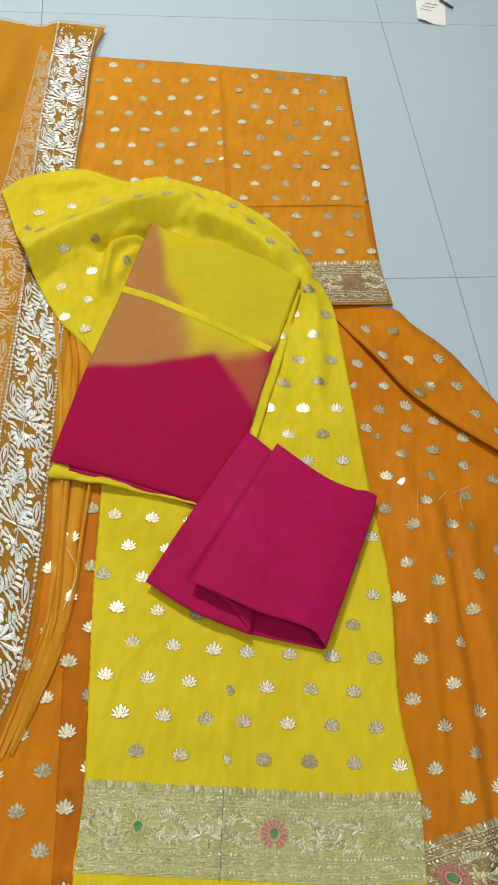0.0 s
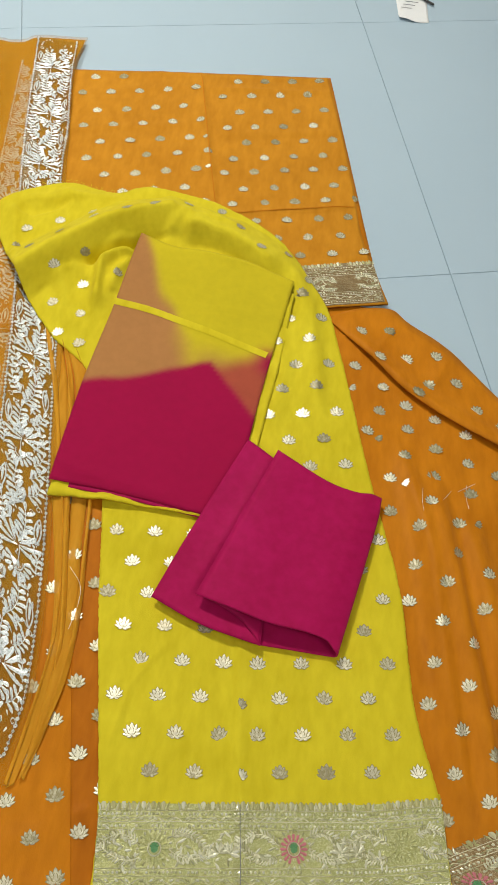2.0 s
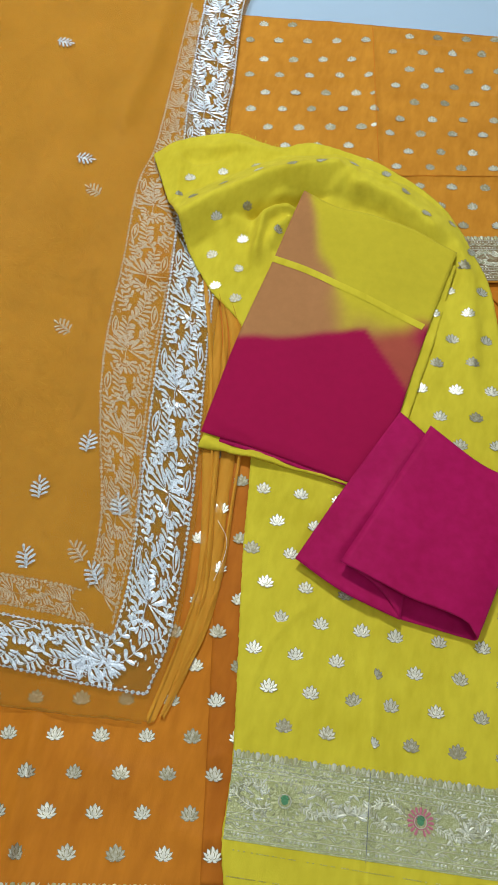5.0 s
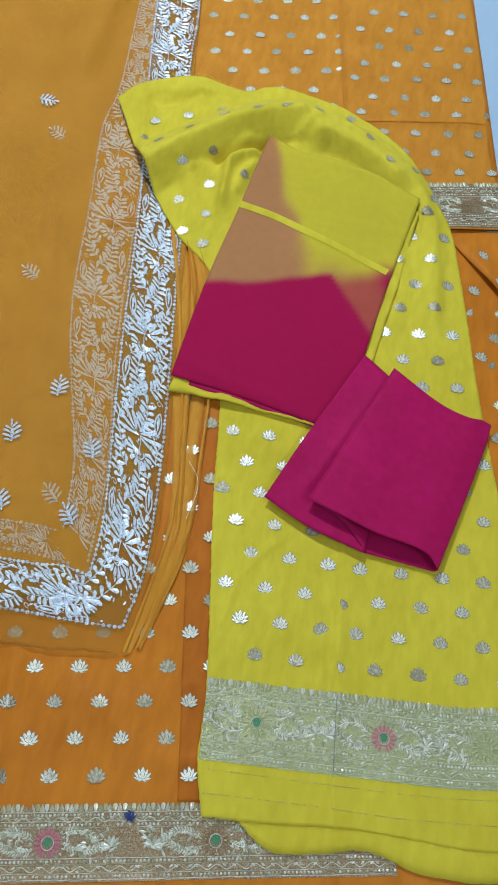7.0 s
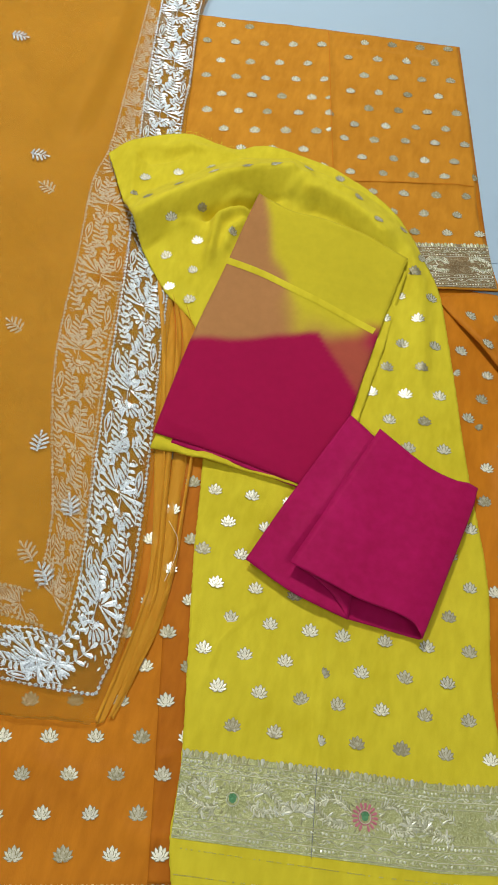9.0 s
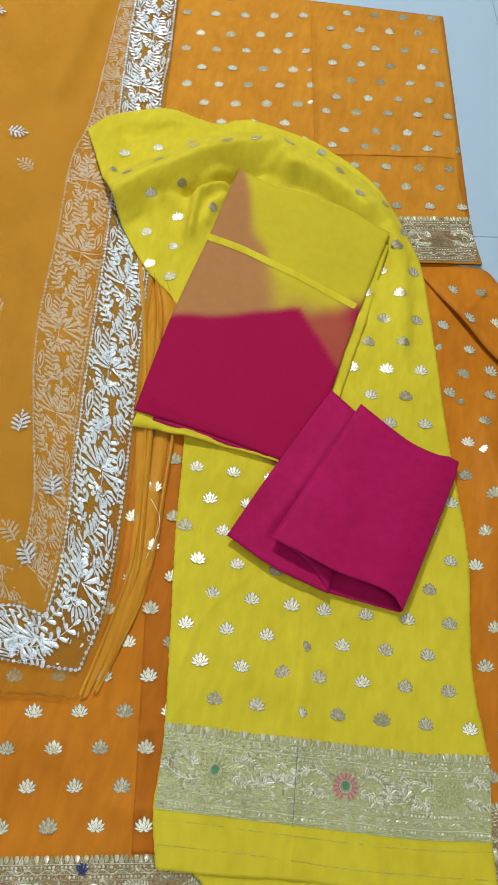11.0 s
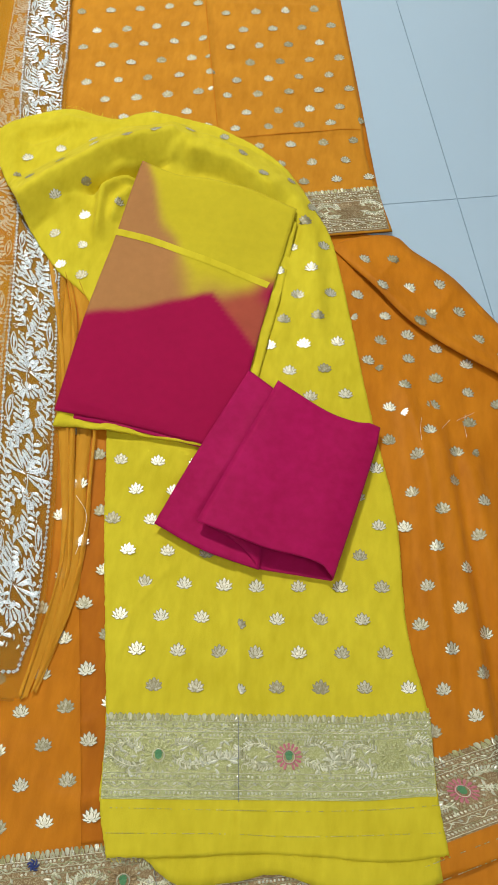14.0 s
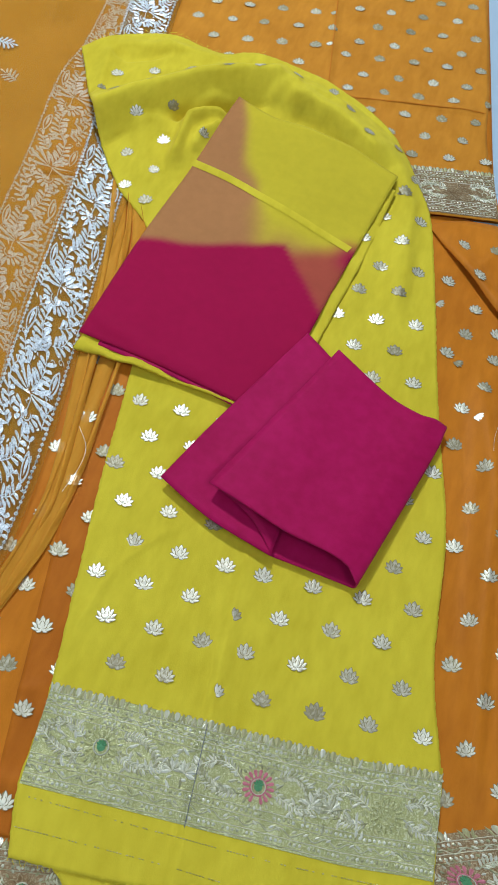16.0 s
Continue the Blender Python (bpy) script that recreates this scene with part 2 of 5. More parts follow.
def fold_height(x, y, folds):
    """Sum of folds: each a line, its width to the left and right of its direction, and its height; fading out at both ends."""
    z = 0.0
    for pts, wl, wr, h, *sharp in folds:
        best = None
        total = len(pts) - 1
        for i in range(total):
            ax, ay = pts[i]
            bx, by = pts[i + 1]
            dx, dy = bx - ax, by - ay
            t = min(1.0, max(0.0, ((x - ax) * dx + (y - ay) * dy) / (dx * dx + dy * dy)))
            px, py = x - ax - t * dx, y - ay - t * dy
            d = math.hypot(px, py)
            if best is None or d < best[0]:
                best = (d, dx * py - dy * px, (i + t) / total)
        w = wl if best[1] > 0 else wr
        if best[0] < 3 * w:
            fade = min(1.0, 6 * best[2] + 0.25, 6 * (1 - best[2]) + 0.25)
            if sharp and sharp[0] == "ramp":
                z += h * fade * max(0.0, 1.0 - (math.hypot(best[0], 0.005) - 0.005) / w)
            else:
                z += h * fade * (math.exp((0.006 - math.hypot(best[0], 0.006)) / w) if sharp else math.exp(-(best[0] / w) ** 2))
    return z


class Sheet:
    """A laid cloth: its edges in plan, and its height over the floor at each place."""

    def __init__(self, edges, base, folds=(), broad=0.002, fine=0.0004, seed=1, step=0.012, thick=0.002, fray=0.0):
        self.edges, self.base, self.folds, self.broad, self.fine, self.seed = edges, base, folds, broad, fine, seed
        self.step, self.thick, self.fray = step, thick, fray

    def z(self, x, y):
        b = self.base(x, y) if callable(self.base) else self.base
        return (b + self.broad * wobble(x, y, 0.13, self.seed) + self.fine * wobble(x, y, 0.03, self.seed + 5)
                + fold_height(x, y, self.folds))

    def normal(self, x, y):
        e = 0.008
        return Vector((self.z(x - e, y) - self.z(x + e, y), self.z(x, y - e) - self.z(x, y + e), 2 * e)).normalized()

    def build(self, name, material, parent, label="", colour=None):
        bottom, right, top, left = self.edges
        size = lambda c: float(np.sum(np.linalg.norm(np.diff(np.array(c, float), axis=0), axis=1)))
        nu = max(4, int(max(size(bottom), size(top)) / self.step))
        nv = max(4, int(max(size(left), size(right)) / self.step))
        g = coons(bottom, right, top, left, nu, nv)
        rnd = random.Random(self.seed)
        if self.fray:
            for j in range(nv + 1):
                for i in range(nu + 1):
                    if i in (0, nu) or j in (0, nv):
                        g[j, i] += (rnd.uniform(-1, 1) * self.fray, rnd.uniform(-1, 1) * self.fray)
        count = (nu + 1) * (nv + 1)
        verts = [(float(g[j, i, 0]), float(g[j, i, 1]), self.z(float(g[j, i, 0]), float(g[j, i, 1]))) for j in range(nv + 1) for i in range(nu + 1)]
        verts += [(x, y, z - self.thick) for x, y, z in verts]
        k = lambda i, j: j * (nu + 1) + i
        faces = []
        for j in range(nv):
            for i in range(nu):
                q = (k(i, j), k(i + 1, j), k(i + 1, j + 1), k(i, j + 1))
                faces += [q, tuple(count + a for a in reversed(q))]
        rim = [k(i, 0) for i in range(nu)] + [k(nu, j) for j in range(nv)] + [k(i, nv) for i in range(nu, 0, -1)] + [k(0, j) for j in range(nv, 0, -1)]
        for a, b in zip(rim, rim[1:] + rim[:1]):
            faces.append((b, a, count + a, count + b))
        ob = part(name, verts, faces, material, parent, label)
        if colour:
            at = ob.data.color_attributes.new("dye", "FLOAT_COLOR", "POINT")
            cols = [(*colour(i / nu, j / nv), 1.0) for j in range(nv + 1) for i in range(nu + 1)]
            at.data.foreach_set("color", [c for col in cols + cols for c in col])
        return ob


class Pile:
    """Collects small shapes into one mesh."""

    def __init__(self):
        self.v, self.f = [], []

    def add(self, verts, faces):
        n = len(self.v)
        self.v += verts
        self.f += [tuple(n + a for a in q) for q in faces]

    def weld(self, verts, faces):
        """Adds a shape whose first point is the pile's own first point."""
        n = len(self.v)
        if not n:
            return self.add(verts, faces)
        self.v += verts[1:]
        self.f += [tuple(n + a - 1 if a else 0 for a in q) for q in faces]

    def tie(self, verts, faces):
        """Adds a shape with a thread from its first point to the pile's first points."""
        n = len(self.v)
        self.add(verts, faces)
        if n > 1:
            self.f.append((0, 1, n))


def leaf_shape(length, width, rise=0.0012, bend=0.0):
    """A leaf from the origin along +y: two rows of faces on a raised rib."""
    v, f = [(0, 0, 0)], []
    for t, w in ((0.25, 0.72), (0.55, 1.0), (0.82, 0.62)):
        x = bend * length * t * t
        v += [(x - w * width / 2, t * length, 0), (x, t * length, rise), (x + w * width / 2, t * length, 0)]
    v.append((bend * length, length, 0))
    f += [(0, 2, 1), (0, 3, 2)]
    for r in (1, 4):
        f += [(r, r + 1, r + 4, r + 3), (r + 1, r + 2, r + 5, r + 4)]
    f += [(7, 8, 10), (8, 9, 10)]
    return v, f


def lobe_shape(length, width, rise=0.0010, bend=0.0):
    """A stitched lobe along +y with a round end."""
    v, f = [(0, 0, 0)], []
    for t, w in ((0.22, 0.60), (0.50, 0.92), (0.80, 1.0), (0.95, 0.72)):
        x = bend * length * t * t
        v += [(x - w * width / 2, t * length, 0), (x, t * length, rise), (x + w * width / 2, t * length, 0)]
    v.append((bend * length, length * 1.02, 0))
    f += [(0, 2, 1), (0, 3, 2)]
    for r in (1, 4, 7):
        f += [(r, r + 1, r + 4, r + 3), (r + 1, r + 2, r + 5, r + 4)]
    f += [(10, 11, 13), (11, 12, 13)]
    return v, f


def turned(shape, x, y, angle, scale=1.0, flip=1):
    c, s = math.cos(angle) * scale, math.sin(angle) * scale
    v, f = shape
    out = [(x + c * a * flip - s * b, y + s * a * flip + c * b, h * scale) for a, b, h in v]
    return out, ([tuple(reversed(q)) for q in f] if flip < 0 else f)


def dot_shape(r, rise=0.001, n=6):
    v = [(r * math.cos(2 * math.pi * k / n), r * math.sin(2 * math.pi * k / n), 0) for k in range(n)] + [(0, 0, rise)]
    return v, [(k, (k + 1) % n, n) for k in range(n)]


def ring_shape(r0, r1, rise, n=14, a0=0.0, a1=2 * math.pi):
    v, f = [], []
    for k in range(n + 1):
        a = a0 + (a1 - a0) * k / n
        for r, h in ((r0, 0), ((r0 + r1) / 2, rise), (r1, 0)):
            v.append((r * math.cos(a), r * math.sin(a), h))
    for k in range(n):
        for e in (0, 1):
            f.append((3 * k + e, 3 * k + e + 1, 3 * k + e + 4, 3 * k + e + 3))
    return v, f


def ribbon(points, width, rise=0.0008):
    v, f = [], []
    p = np.array(points, float)
    d = np.gradient(p, axis=0)
    d /= np.maximum(np.linalg.norm(d, axis=1, keepdims=True), 1e-9)
    for (x, y), (dx, dy) in zip(p, d):
        v += [(x - dy * width / 2, y + dx * width / 2, 0), (x, y, rise), (x + dy * width / 2, y - dx * width / 2, 0)]
    for k in range(len(p) - 1):
        for e in (0, 1):
            f.append((3 * k + e, 3 * k + e + 1, 3 * k + e + 4, 3 * k + e + 3))
    return v, [tuple(reversed(q)) for q in f]


def lotus_shape(kind):
    """A woven lotus about 28 mm wide, pointing along +y: a pointed middle petal, curved side petals and a small bud in front, each with a thin darker outline. Returns the shape and a material number for each face."""
    fans = {
        "full": [(132, .0084, .0062), (-132, .0084, .0062), (98, .0142, .0064), (-98, .0142, .0064), (66, .0168, .0074), (-66, .0168, .0074), (34, .0182, .0080), (-34, .0182, .0080),
                 (0, .0206, .0096), (52, .0096, .0050), (-52, .0096, .0050), (0, .0128, .0078)],
        "side": [(136, .0084, .0062), (-128, .0070, .0056), (102, .0148, .0066), (70, .0172, .0076), (38, .0184, .0080), (-84, .0112, .0056), (-52, .0148, .0066), (-22, .0176, .0074), (8, .0200, .0090),
                 (46, .0100, .0052), (-36, .0092, .0048), (6, .0124, .0074)],
        "half": [(134, .0078, .0060), (100, .0136, .0064), (68, .0158, .0074), (36, .0174, .0078), (8, .0184, .0070), (40, .0098, .0052)],
    }[kind]
    pile, which = Pile(), []
    for k, (angle, ln, w) in enumerate(fans):
        curl = 0.26 * math.sin(radians(angle)) if abs(angle) > 20 else 0.0
        for layer, (dl, dw) in enumerate(((0.0006, 0.0025), (0.0, 0.0))):
            v, f = turned(leaf_shape(ln + dl, w * 0.76 + dw, 0.00005 + 0.00014 * layer, -curl), 0, -0.0090, -radians(angle))
            pile.weld([(x * 1.08, y * 0.96, h + 0.00005 * k + 0.00003 * layer) for x, y, h in v], f)
            which += [1 - layer] * len(f)
    return pile, which


LOTUS = {}
for kind in ("full", "side", "half"):
    pl, which = lotus_shape(kind)
    LOTUS[kind] = mesh_of("lotus_" + kind, pl.v, pl.f, ZARI, smooth=False)
    LOTUS[kind].materials.append(ZARI_GROUND)
    LOTUS[kind].polygons.foreach_set("material_index", which)

motif_random = random.Random(11)


def motif(sheet, x, y, angle, parent, kind="full", scale=1.0, lift=0.0008):
    """Lays a woven lotus on the cloth at (x, y); angle in degrees from +y, to the left."""
    n = sheet.normal(x, y)
    if n.z < 0.42:
        return None
    n = (n + Vector((motif_random.uniform(-0.08, 0.08), motif_random.uniform(-0.08, 0.08), 0))).normalized()
    tilt = Vector((0, 0, 1)).rotation_difference(n).to_matrix().to_4x4()
    s = 0.93 * scale * motif_random.uniform(0.94, 1.05)
    flip = motif_random.choice((1, 1, -1)) if kind == "side" else 1
    bent = max(abs(sheet.z(x + a, y + b) + (a * n.x + b * n.y) / n.z - sheet.z(x, y)) for a, b in ((0.011, 0), (-0.011, 0), (0, 0.011), (0, -0.011)))
    if bent > 0.0012:
        c, d = math.cos(radians(angle)) * s, math.sin(radians(angle)) * s
        src = LOTUS[kind]
        draped = Pile()
        flat = math.hypot(n.x, n.y)
        gx, gy = (n.x / flat, n.y / flat) if flat > 0.05 else (0.0, 0.0)
        for p in src.vertices:
            a, b = c * p.co.x * flip - d * p.co.y, d * p.co.x * flip + c * p.co.y
            along_slope = (a * gx + b * gy) * (1 - n.z)
            draped.v.append((a - along_slope * gx, b - along_slope * gy, p.co.z))
        me = mesh_of("lotus_draped", lay(sheet, draped, lambda a, b: (x + a, y + b), lift), [tuple(p.vertices) for p in src.polygons], ZARI, smooth=False)
        me.materials.append(ZARI_GROUND)
        me.polygons.foreach_set("material_index", [p.material_index for p in src.polygons])
        return part_mesh("lotus_motif", me, parent)
    ob = part_mesh("lotus_motif", LOTUS[kind], parent)
    ob.matrix_basis = Matrix.Translation((x, y, sheet.z(x, y) + lift + 0.0002 * s)) @ tilt @ pose(0, 0, 0, 0, 0, angle + motif_random.uniform(-7, 7)) @ Matrix.Diagonal((s * flip, s, s, 1))
    return ob


def lay(sheet, pile, place, lift):
    """Bends flat shapes onto the cloth: place turns (along, across) into the plan."""
    out = []
    for a, b, h in pile.v:
        x, y = place(a, b)
        out.append((x, y, sheet.z(x, y) + lift + h))
    return out


def inside(poly, x, y):
    hit = False
    for (ax, ay), (bx, by) in zip(poly, poly[1:] + poly[:1]):
        if (ay > y) != (by > y) and x < (bx - ax) * (y - ay) / (by - ay) + ax:
            hit = not hit
    return hit


def brocade_band(sheet, parent, place, length, width, band_material, medallions, thing_label, seed, scallops=True, scale=1.0):
    """A woven gold band: ground, petal edging, dotted and waved lines, leafy vine and medallions. place(along, across) gives the plan."""
    rnd = random.Random(seed)
    nu, nv = max(6, int(length / 0.0055)), max(3, int(width / 0.0055))
    v, f = [], []
    for j in range(nv + 1):
        for i in range(nu + 1):
            x, y = place(length * i / nu, width * j / nv)
            v.append((x, y, sheet.z(x, y) + 0.0009))
    for j in range(nv):
        for i in range(nu):
            a = j * (nu + 1) + i
            f.append((a, a + 1, a + nu + 2, a + nu + 1))
    band = part("brocade_band", v, f, band_material, parent, thing_label)
    if scallops:
        edge = Pile()
        n = int(length / 0.0150)
        for k in range(n):
            s = (k + 0.5) * length / n
            if rnd.random() < 0.92:
                edge.add(*turned(lobe_shape(0.0120, 0.0070, 0.0008), s, width * 0.93, rnd.uniform(-0.08, 0.08)))
                for e in (-1, 1):
                    edge.add(*turned(leaf_shape(0.0150, 0.0036, 0.0009, 0.22 * e), s + e * 0.0046, width * 0.905, -e * 0.06))
                edge.add(*turned(dot_shape(0.0022, 0.0008, 5), s + length / n / 2, width * 0.94, 0))
        tagged(part("petal_edging", lay(sheet, edge, place, 0.0012), edge.f, ZARI_EDGE, band, smooth=False), kind="stuff")
    lines = Pile()
    for w in (0.885, 0.755, 0.265, 0.075):
        n = int(length / 0.0062)
        for k in range(n):
            if rnd.random() < 0.86:
                lines.add(*turned(dot_shape(0.0023, 0.0011, 5), (k + 0.5) * length / n, width * w + rnd.uniform(-1, 1) * 0.0004, rnd.random()))
    for w in (0.925, 0.84, 0.80, 0.715, 0.305, 0.225, 0.11, 0.03):
        pts = [(s, width * w + rnd.uniform(-1, 1) * 0.0003) for s in np.arange(0, length, 0.006)]
        lines.add(*ribbon(pts, 0.0011, 0.0006))
    tagged(part("dotted_line", lay(sheet, lines, place, 0.0011), lines.f, ZARI_FINE, band, smooth=False), kind="stuff")
    waves = Pile()
    for w, amp, wl in ((0.82, 0.0034, 0.028), (0.165, 0.0036, 0.030)):
        pts = [(s, width * w + amp * math.sin(2 * math.pi * s / wl)) for s in np.arange(0, length, 0.004)]
        waves.add(*ribbon(pts, 0.0016))
        for k in range(int(length / wl * 2)):
            s = (k + 0.5) * wl / 2
            if s < length:
                waves.add(*turned(leaf_shape(0.008, 0.0036, 0.001), s, width * w, rnd.choice((-1, 1)) * 1.0))
    tagged(part("waved_line", lay(sheet, waves, place, 0.0011), waves.f, ZARI_FINE, band, smooth=False), kind="stuff")
    vine = Pile()
    mid, amp = width * 0.51, width * 0.16
    for cx, kind in medallions:
        for side in (-1, 1):
            # two curved feathered arms on either side of each medallion
            for arm in (0, 1):
                pts = []
                for t in np.linspace(0, 1, 16):
                    a = math.pi * (0.15 + 0.85 * t)
                    pts.append((cx + side * (0.022 + 0.062 * t), mid + (1 - 2 * arm) * amp * math.sin(a) * (1.0 - 0.3 * arm) - amp * 0.55 * (t - 0.5) * side))
                vine.add(*ribbon(pts, 0.0016))
                for k in range(1, 16):
                    (x0, y0), (x1, y1) = pts[k - 1], pts[k]
                    a = math.atan2(y1 - y0, x1 - x0) - math.pi / 2
                    for d in (-1, 1):
                        vine.add(*turned(leaf_shape(rnd.uniform(0.007, 0.011), 0.0032, 0.0011), x1, y1, a + d * 0.85))
            # a large leaf and a small bloom beyond the arms
            for k in range(7):
                vine.add(*turned(leaf_shape(0.017, 0.0060, 0.0016), cx + side * 0.098, mid - 0.006, radians(-90 + 30 * k) + side * 0.3))
            for k in range(26):
                s, w = cx + side * rnd.uniform(0.028, 0.112), rnd.uniform(0.33, 0.71) * width
                vine.add(*turned(leaf_shape(rnd.uniform(0.008, 0.015), 0.0042, 0.0012), s, w, rnd.uniform(0, 6.28)))
            for k in range(2):
                vine.add(*turned(ring_shape(0.0045, 0.0062, 0.0009, 10, 0, 4.6), cx + side * rnd.uniform(0.035, 0.1), rnd.uniform(0.36, 0.68) * width, rnd.random() * 6))
    vine_keep = Pile()
    vine_keep.v, vine_keep.f = [(min(max(a, 0), length), b, h) for a, b, h in vine.v], vine.f
    tagged(part("leafy_vine", lay(sheet, vine_keep, place, 0.0011), vine_keep.f, ZARI_FINE, band, smooth=False), kind="stuff")
    for cx, kind in medallions:
        if not 0.02 < cx < length - 0.02:
            continue
        petals, heart, halo = Pile(), Pile(), Pile()
        for k in range(16):
            a = 2 * math.pi * k / 16
            if kind == "bloom" and k in (8,):
                continue
            petals.tie(*turned(lobe_shape(0.0100, 0.0046, 0.0006), cx - 0.0110 * math.sin(a), mid + 0.0110 * math.cos(a), a))
        if kind == "bloom":
            petals.add(*turned(ring_shape(0.0092, 0.0118, 0.0008, 18), cx, mid, 0))
        heart.add(*turned(dot_shape(0.0056, 0.0010, 10), cx, mid, 0))
        for k in range(5):
            heart.add(*turned(leaf_shape(0.0075, 0.004, 0.0008), cx, mid + 0.002, radians(-70 + 35 * k)))
        halo.add(*turned(ring_shape(0.0088, 0.0108, 0.0010, 18), cx, mid, 0))
        for k in range(20):
            a = 2 * math.pi * k / 20
            halo.add(*turned(leaf_shape(0.006, 0.0034, 0.001), cx - 0.0225 * math.sin(a), mid + 0.0225 * math.cos(a), a))
        part("medallion", lay(sheet, petals, place, 0.0016), petals.f, PINK_THREAD if kind == "bloom" else band_material, band,
                  "pink woven flower with a green centre" if kind == "bloom" else "gold woven flower" if kind == "silver" else "gold woven flower with a green centre", smooth=False)
        if kind == "silver":
            continue
        part("flower_centre", lay(sheet, heart, place, 0.0022), heart.f, GREEN_THREAD, band, "green woven flower centre", smooth=False)
        part("halo", lay(sheet, halo, place, 0.0015), halo.f, ZARI_FINE, band, smooth=False)
    return band


def straight(x0, y0, degrees):
    """Plan of a band that starts at (x0, y0) and runs that way; across is to its left."""
    c, s = math.cos(radians(degrees)), math.sin(radians(degrees))
    return lambda a, b: (x0 + a * c - b * s, y0 + a * s + b * c)


# ---- room ----
PITCH, TURNED, HIGH = 0.985, 13.4, 3.2
CORNER = (0.416, 1.430)
A0, A1, B0, B1 = -4 * PITCH, 3 * PITCH, -4 * PITCH, 3 * PITCH
ROOM = pose(CORNER[0], CORNER[1], 0, 0, 0, TURNED)


def structure(name, shape, material, label, category):
    v, f = shape
    ob = tagged(new(name, mesh_of(name, v, f, material, smooth=False)), label, category, kind="structure")
    ob.matrix_world = ROOM
    return ob


floor = structure("floor", box(A0, A1, B0, B1, -0.06, -0.004), GROUT, "pale grey-blue polished tile floor", "floor")
structure("wall_north", box(A0 - 0.12, A1 + 0.12, B1, B1 + 0.12, -0.06, HIGH), WALL, "plain pale painted wall", "wall")
structure("wall_south", box(A0 - 0.12, A1 + 0.12, B0 - 0.12, B0, -0.06, HIGH), WALL, "plain pale painted wall", "wall")
structure("wall_west", box(A0 - 0.12, A0, B0, B1, -0.06, HIGH), WALL, "plain pale painted wall", "wall")
structure("wall_east", box(A1, A1 + 0.12, B0, B1, -0.06, HIGH), WALL, "plain pale painted wall", "wall")
structure("ceiling", box(A0 - 0.12, A1 + 0.12, B0 - 0.12, B1 + 0.12, HIGH, HIGH + 0.12), WALL, "plain white ceiling", "ceiling")


def ceiling_panel(where, size):
    lamp = root("assumed_ceiling_light", (where[0], where[1], HIGH), "assumed square white ceiling light panel, out of view, switched on", "ceiling light", "ceiling light panels")
    h = size / 2
    x, y, z = where
    v, f = [], []
    for a, b, c, d in ((-h - .03, h + .03, -h - .03, -h), (-h - .03, h + .03, h, h + .03), (-h - .03, -h, -h, h), (h, h + .03, -h, h)):
        bv, bf = box(x + a, x + b, y + c, y + d, z - 0.03, HIGH)
        f += [tuple(len(v) + q for q in face) for face in bf]
        v += bv
    part("frame", v, f, LAMP_WHITE, lamp, smooth=False)
    part("diffuser", *box(x - h, x + h, y - h, y + h, z - 0.012, HIGH), LAMP_GLOW, lamp, "glowing white diffuser", smooth=False)


ceiling_panel(LAMP_MAIN, 0.30)
# panels made up to house the two fill lamps
ceiling_panel(FILL_SIDE, 0.55)
ceiling_panel(FILL_BACK, 0.55)

# ---- orange cloths on the floor ----
SLANT = 13.0

# the long orange length under the wrap and the yellow length
orange_left = root("orange_fabric", (-0.35, 0.5, 0), "orange crepe dress length with lotus motifs under the yellow length", "fabric", "orange dress lengths")
ol = Sheet(([(-1.30, -0.41), (-0.70, -0.26), (-0.25, -0.15), (0.24, -0.04), (0.52, 0.025)], [(0.52, 0.025), (0.25, 0.6), (-0.08, 1.3)],
            [(-1.45, 1.15), (-0.7, 1.2), (-0.08, 1.3)], [(-1.30, -0.41), (-1.45, 1.15)]), lambda x, y: 0.0045 - 0.0025 * smooth01(0.14, 0.27, x) * smooth01(0.0, 0.06, y),
           folds=[([(-0.455, -0.10), (-0.485, 0.10), (-0.50, 0.24)], 0.026, 0.005, 0.014, True),
                  ([(-0.30, 0.13), (-0.24, 0.10), (-0.18, 0.095)], 0.008, 0.020, 0.007, True), ([(-0.42, 0.17), (-0.33, 0.15), (-0.25, 0.19)], 0.02, 0.03, 0.006),
                  ([(-0.182, 0.03), (-0.213, 0.18), (-0.249, 0.354), (-0.278, 0.50), (-0.305, 0.70)][::-1], 0.022, 0.012, 0.004, True),
                  ([(-0.45, -0.135), (-0.30, -0.098), (-0.15, -0.075)], 0.016, 0.010, 0.005),
                  ([(-0.16, 0.05), (-0.24, 0.03)], 0.012, 0.02, 0.003)], broad=0.0030, fine=0.0008, seed=3, thick=0.003)
ol.build("cloth", ORANGE_DEEP, orange_left)
# an added strip in a darker orange, from the crease to under the yellow
ORANGE_DARKER = cloth_material("darker_orange", (0.42, 0.115, 0.007), (0.55, 0.165, 0.011), rough=0.55, streak=(1, 0.3, 1))
CREASE = [(-0.185, 0.040), (-0.213, 0.18), (-0.249, 0.354), (-0.278, 0.50), (-0.305, 0.70)]
turn = Sheet(([(-0.185, 0.040), (-0.105, 0.056)], [(-0.105, 0.056), (-0.14, 0.25), (-0.21, 0.70)], [(-0.305, 0.70), (-0.21, 0.70)], CREASE), lambda x, y: ol.z(x, y) + 0.0022,
             folds=[([(-0.23, 0.21), (-0.19, 0.225)], 0.006, 0.010, 0.004), ([(-0.20, 0.10), (-0.16, 0.115)], 0.006, 0.010, 0.004)], broad=0.0008, seed=31, step=0.006, thick=0.0012)
turn.build("darker_strip", ORANGE_DARKER, orange_left, "darker strip beside the yellow length")
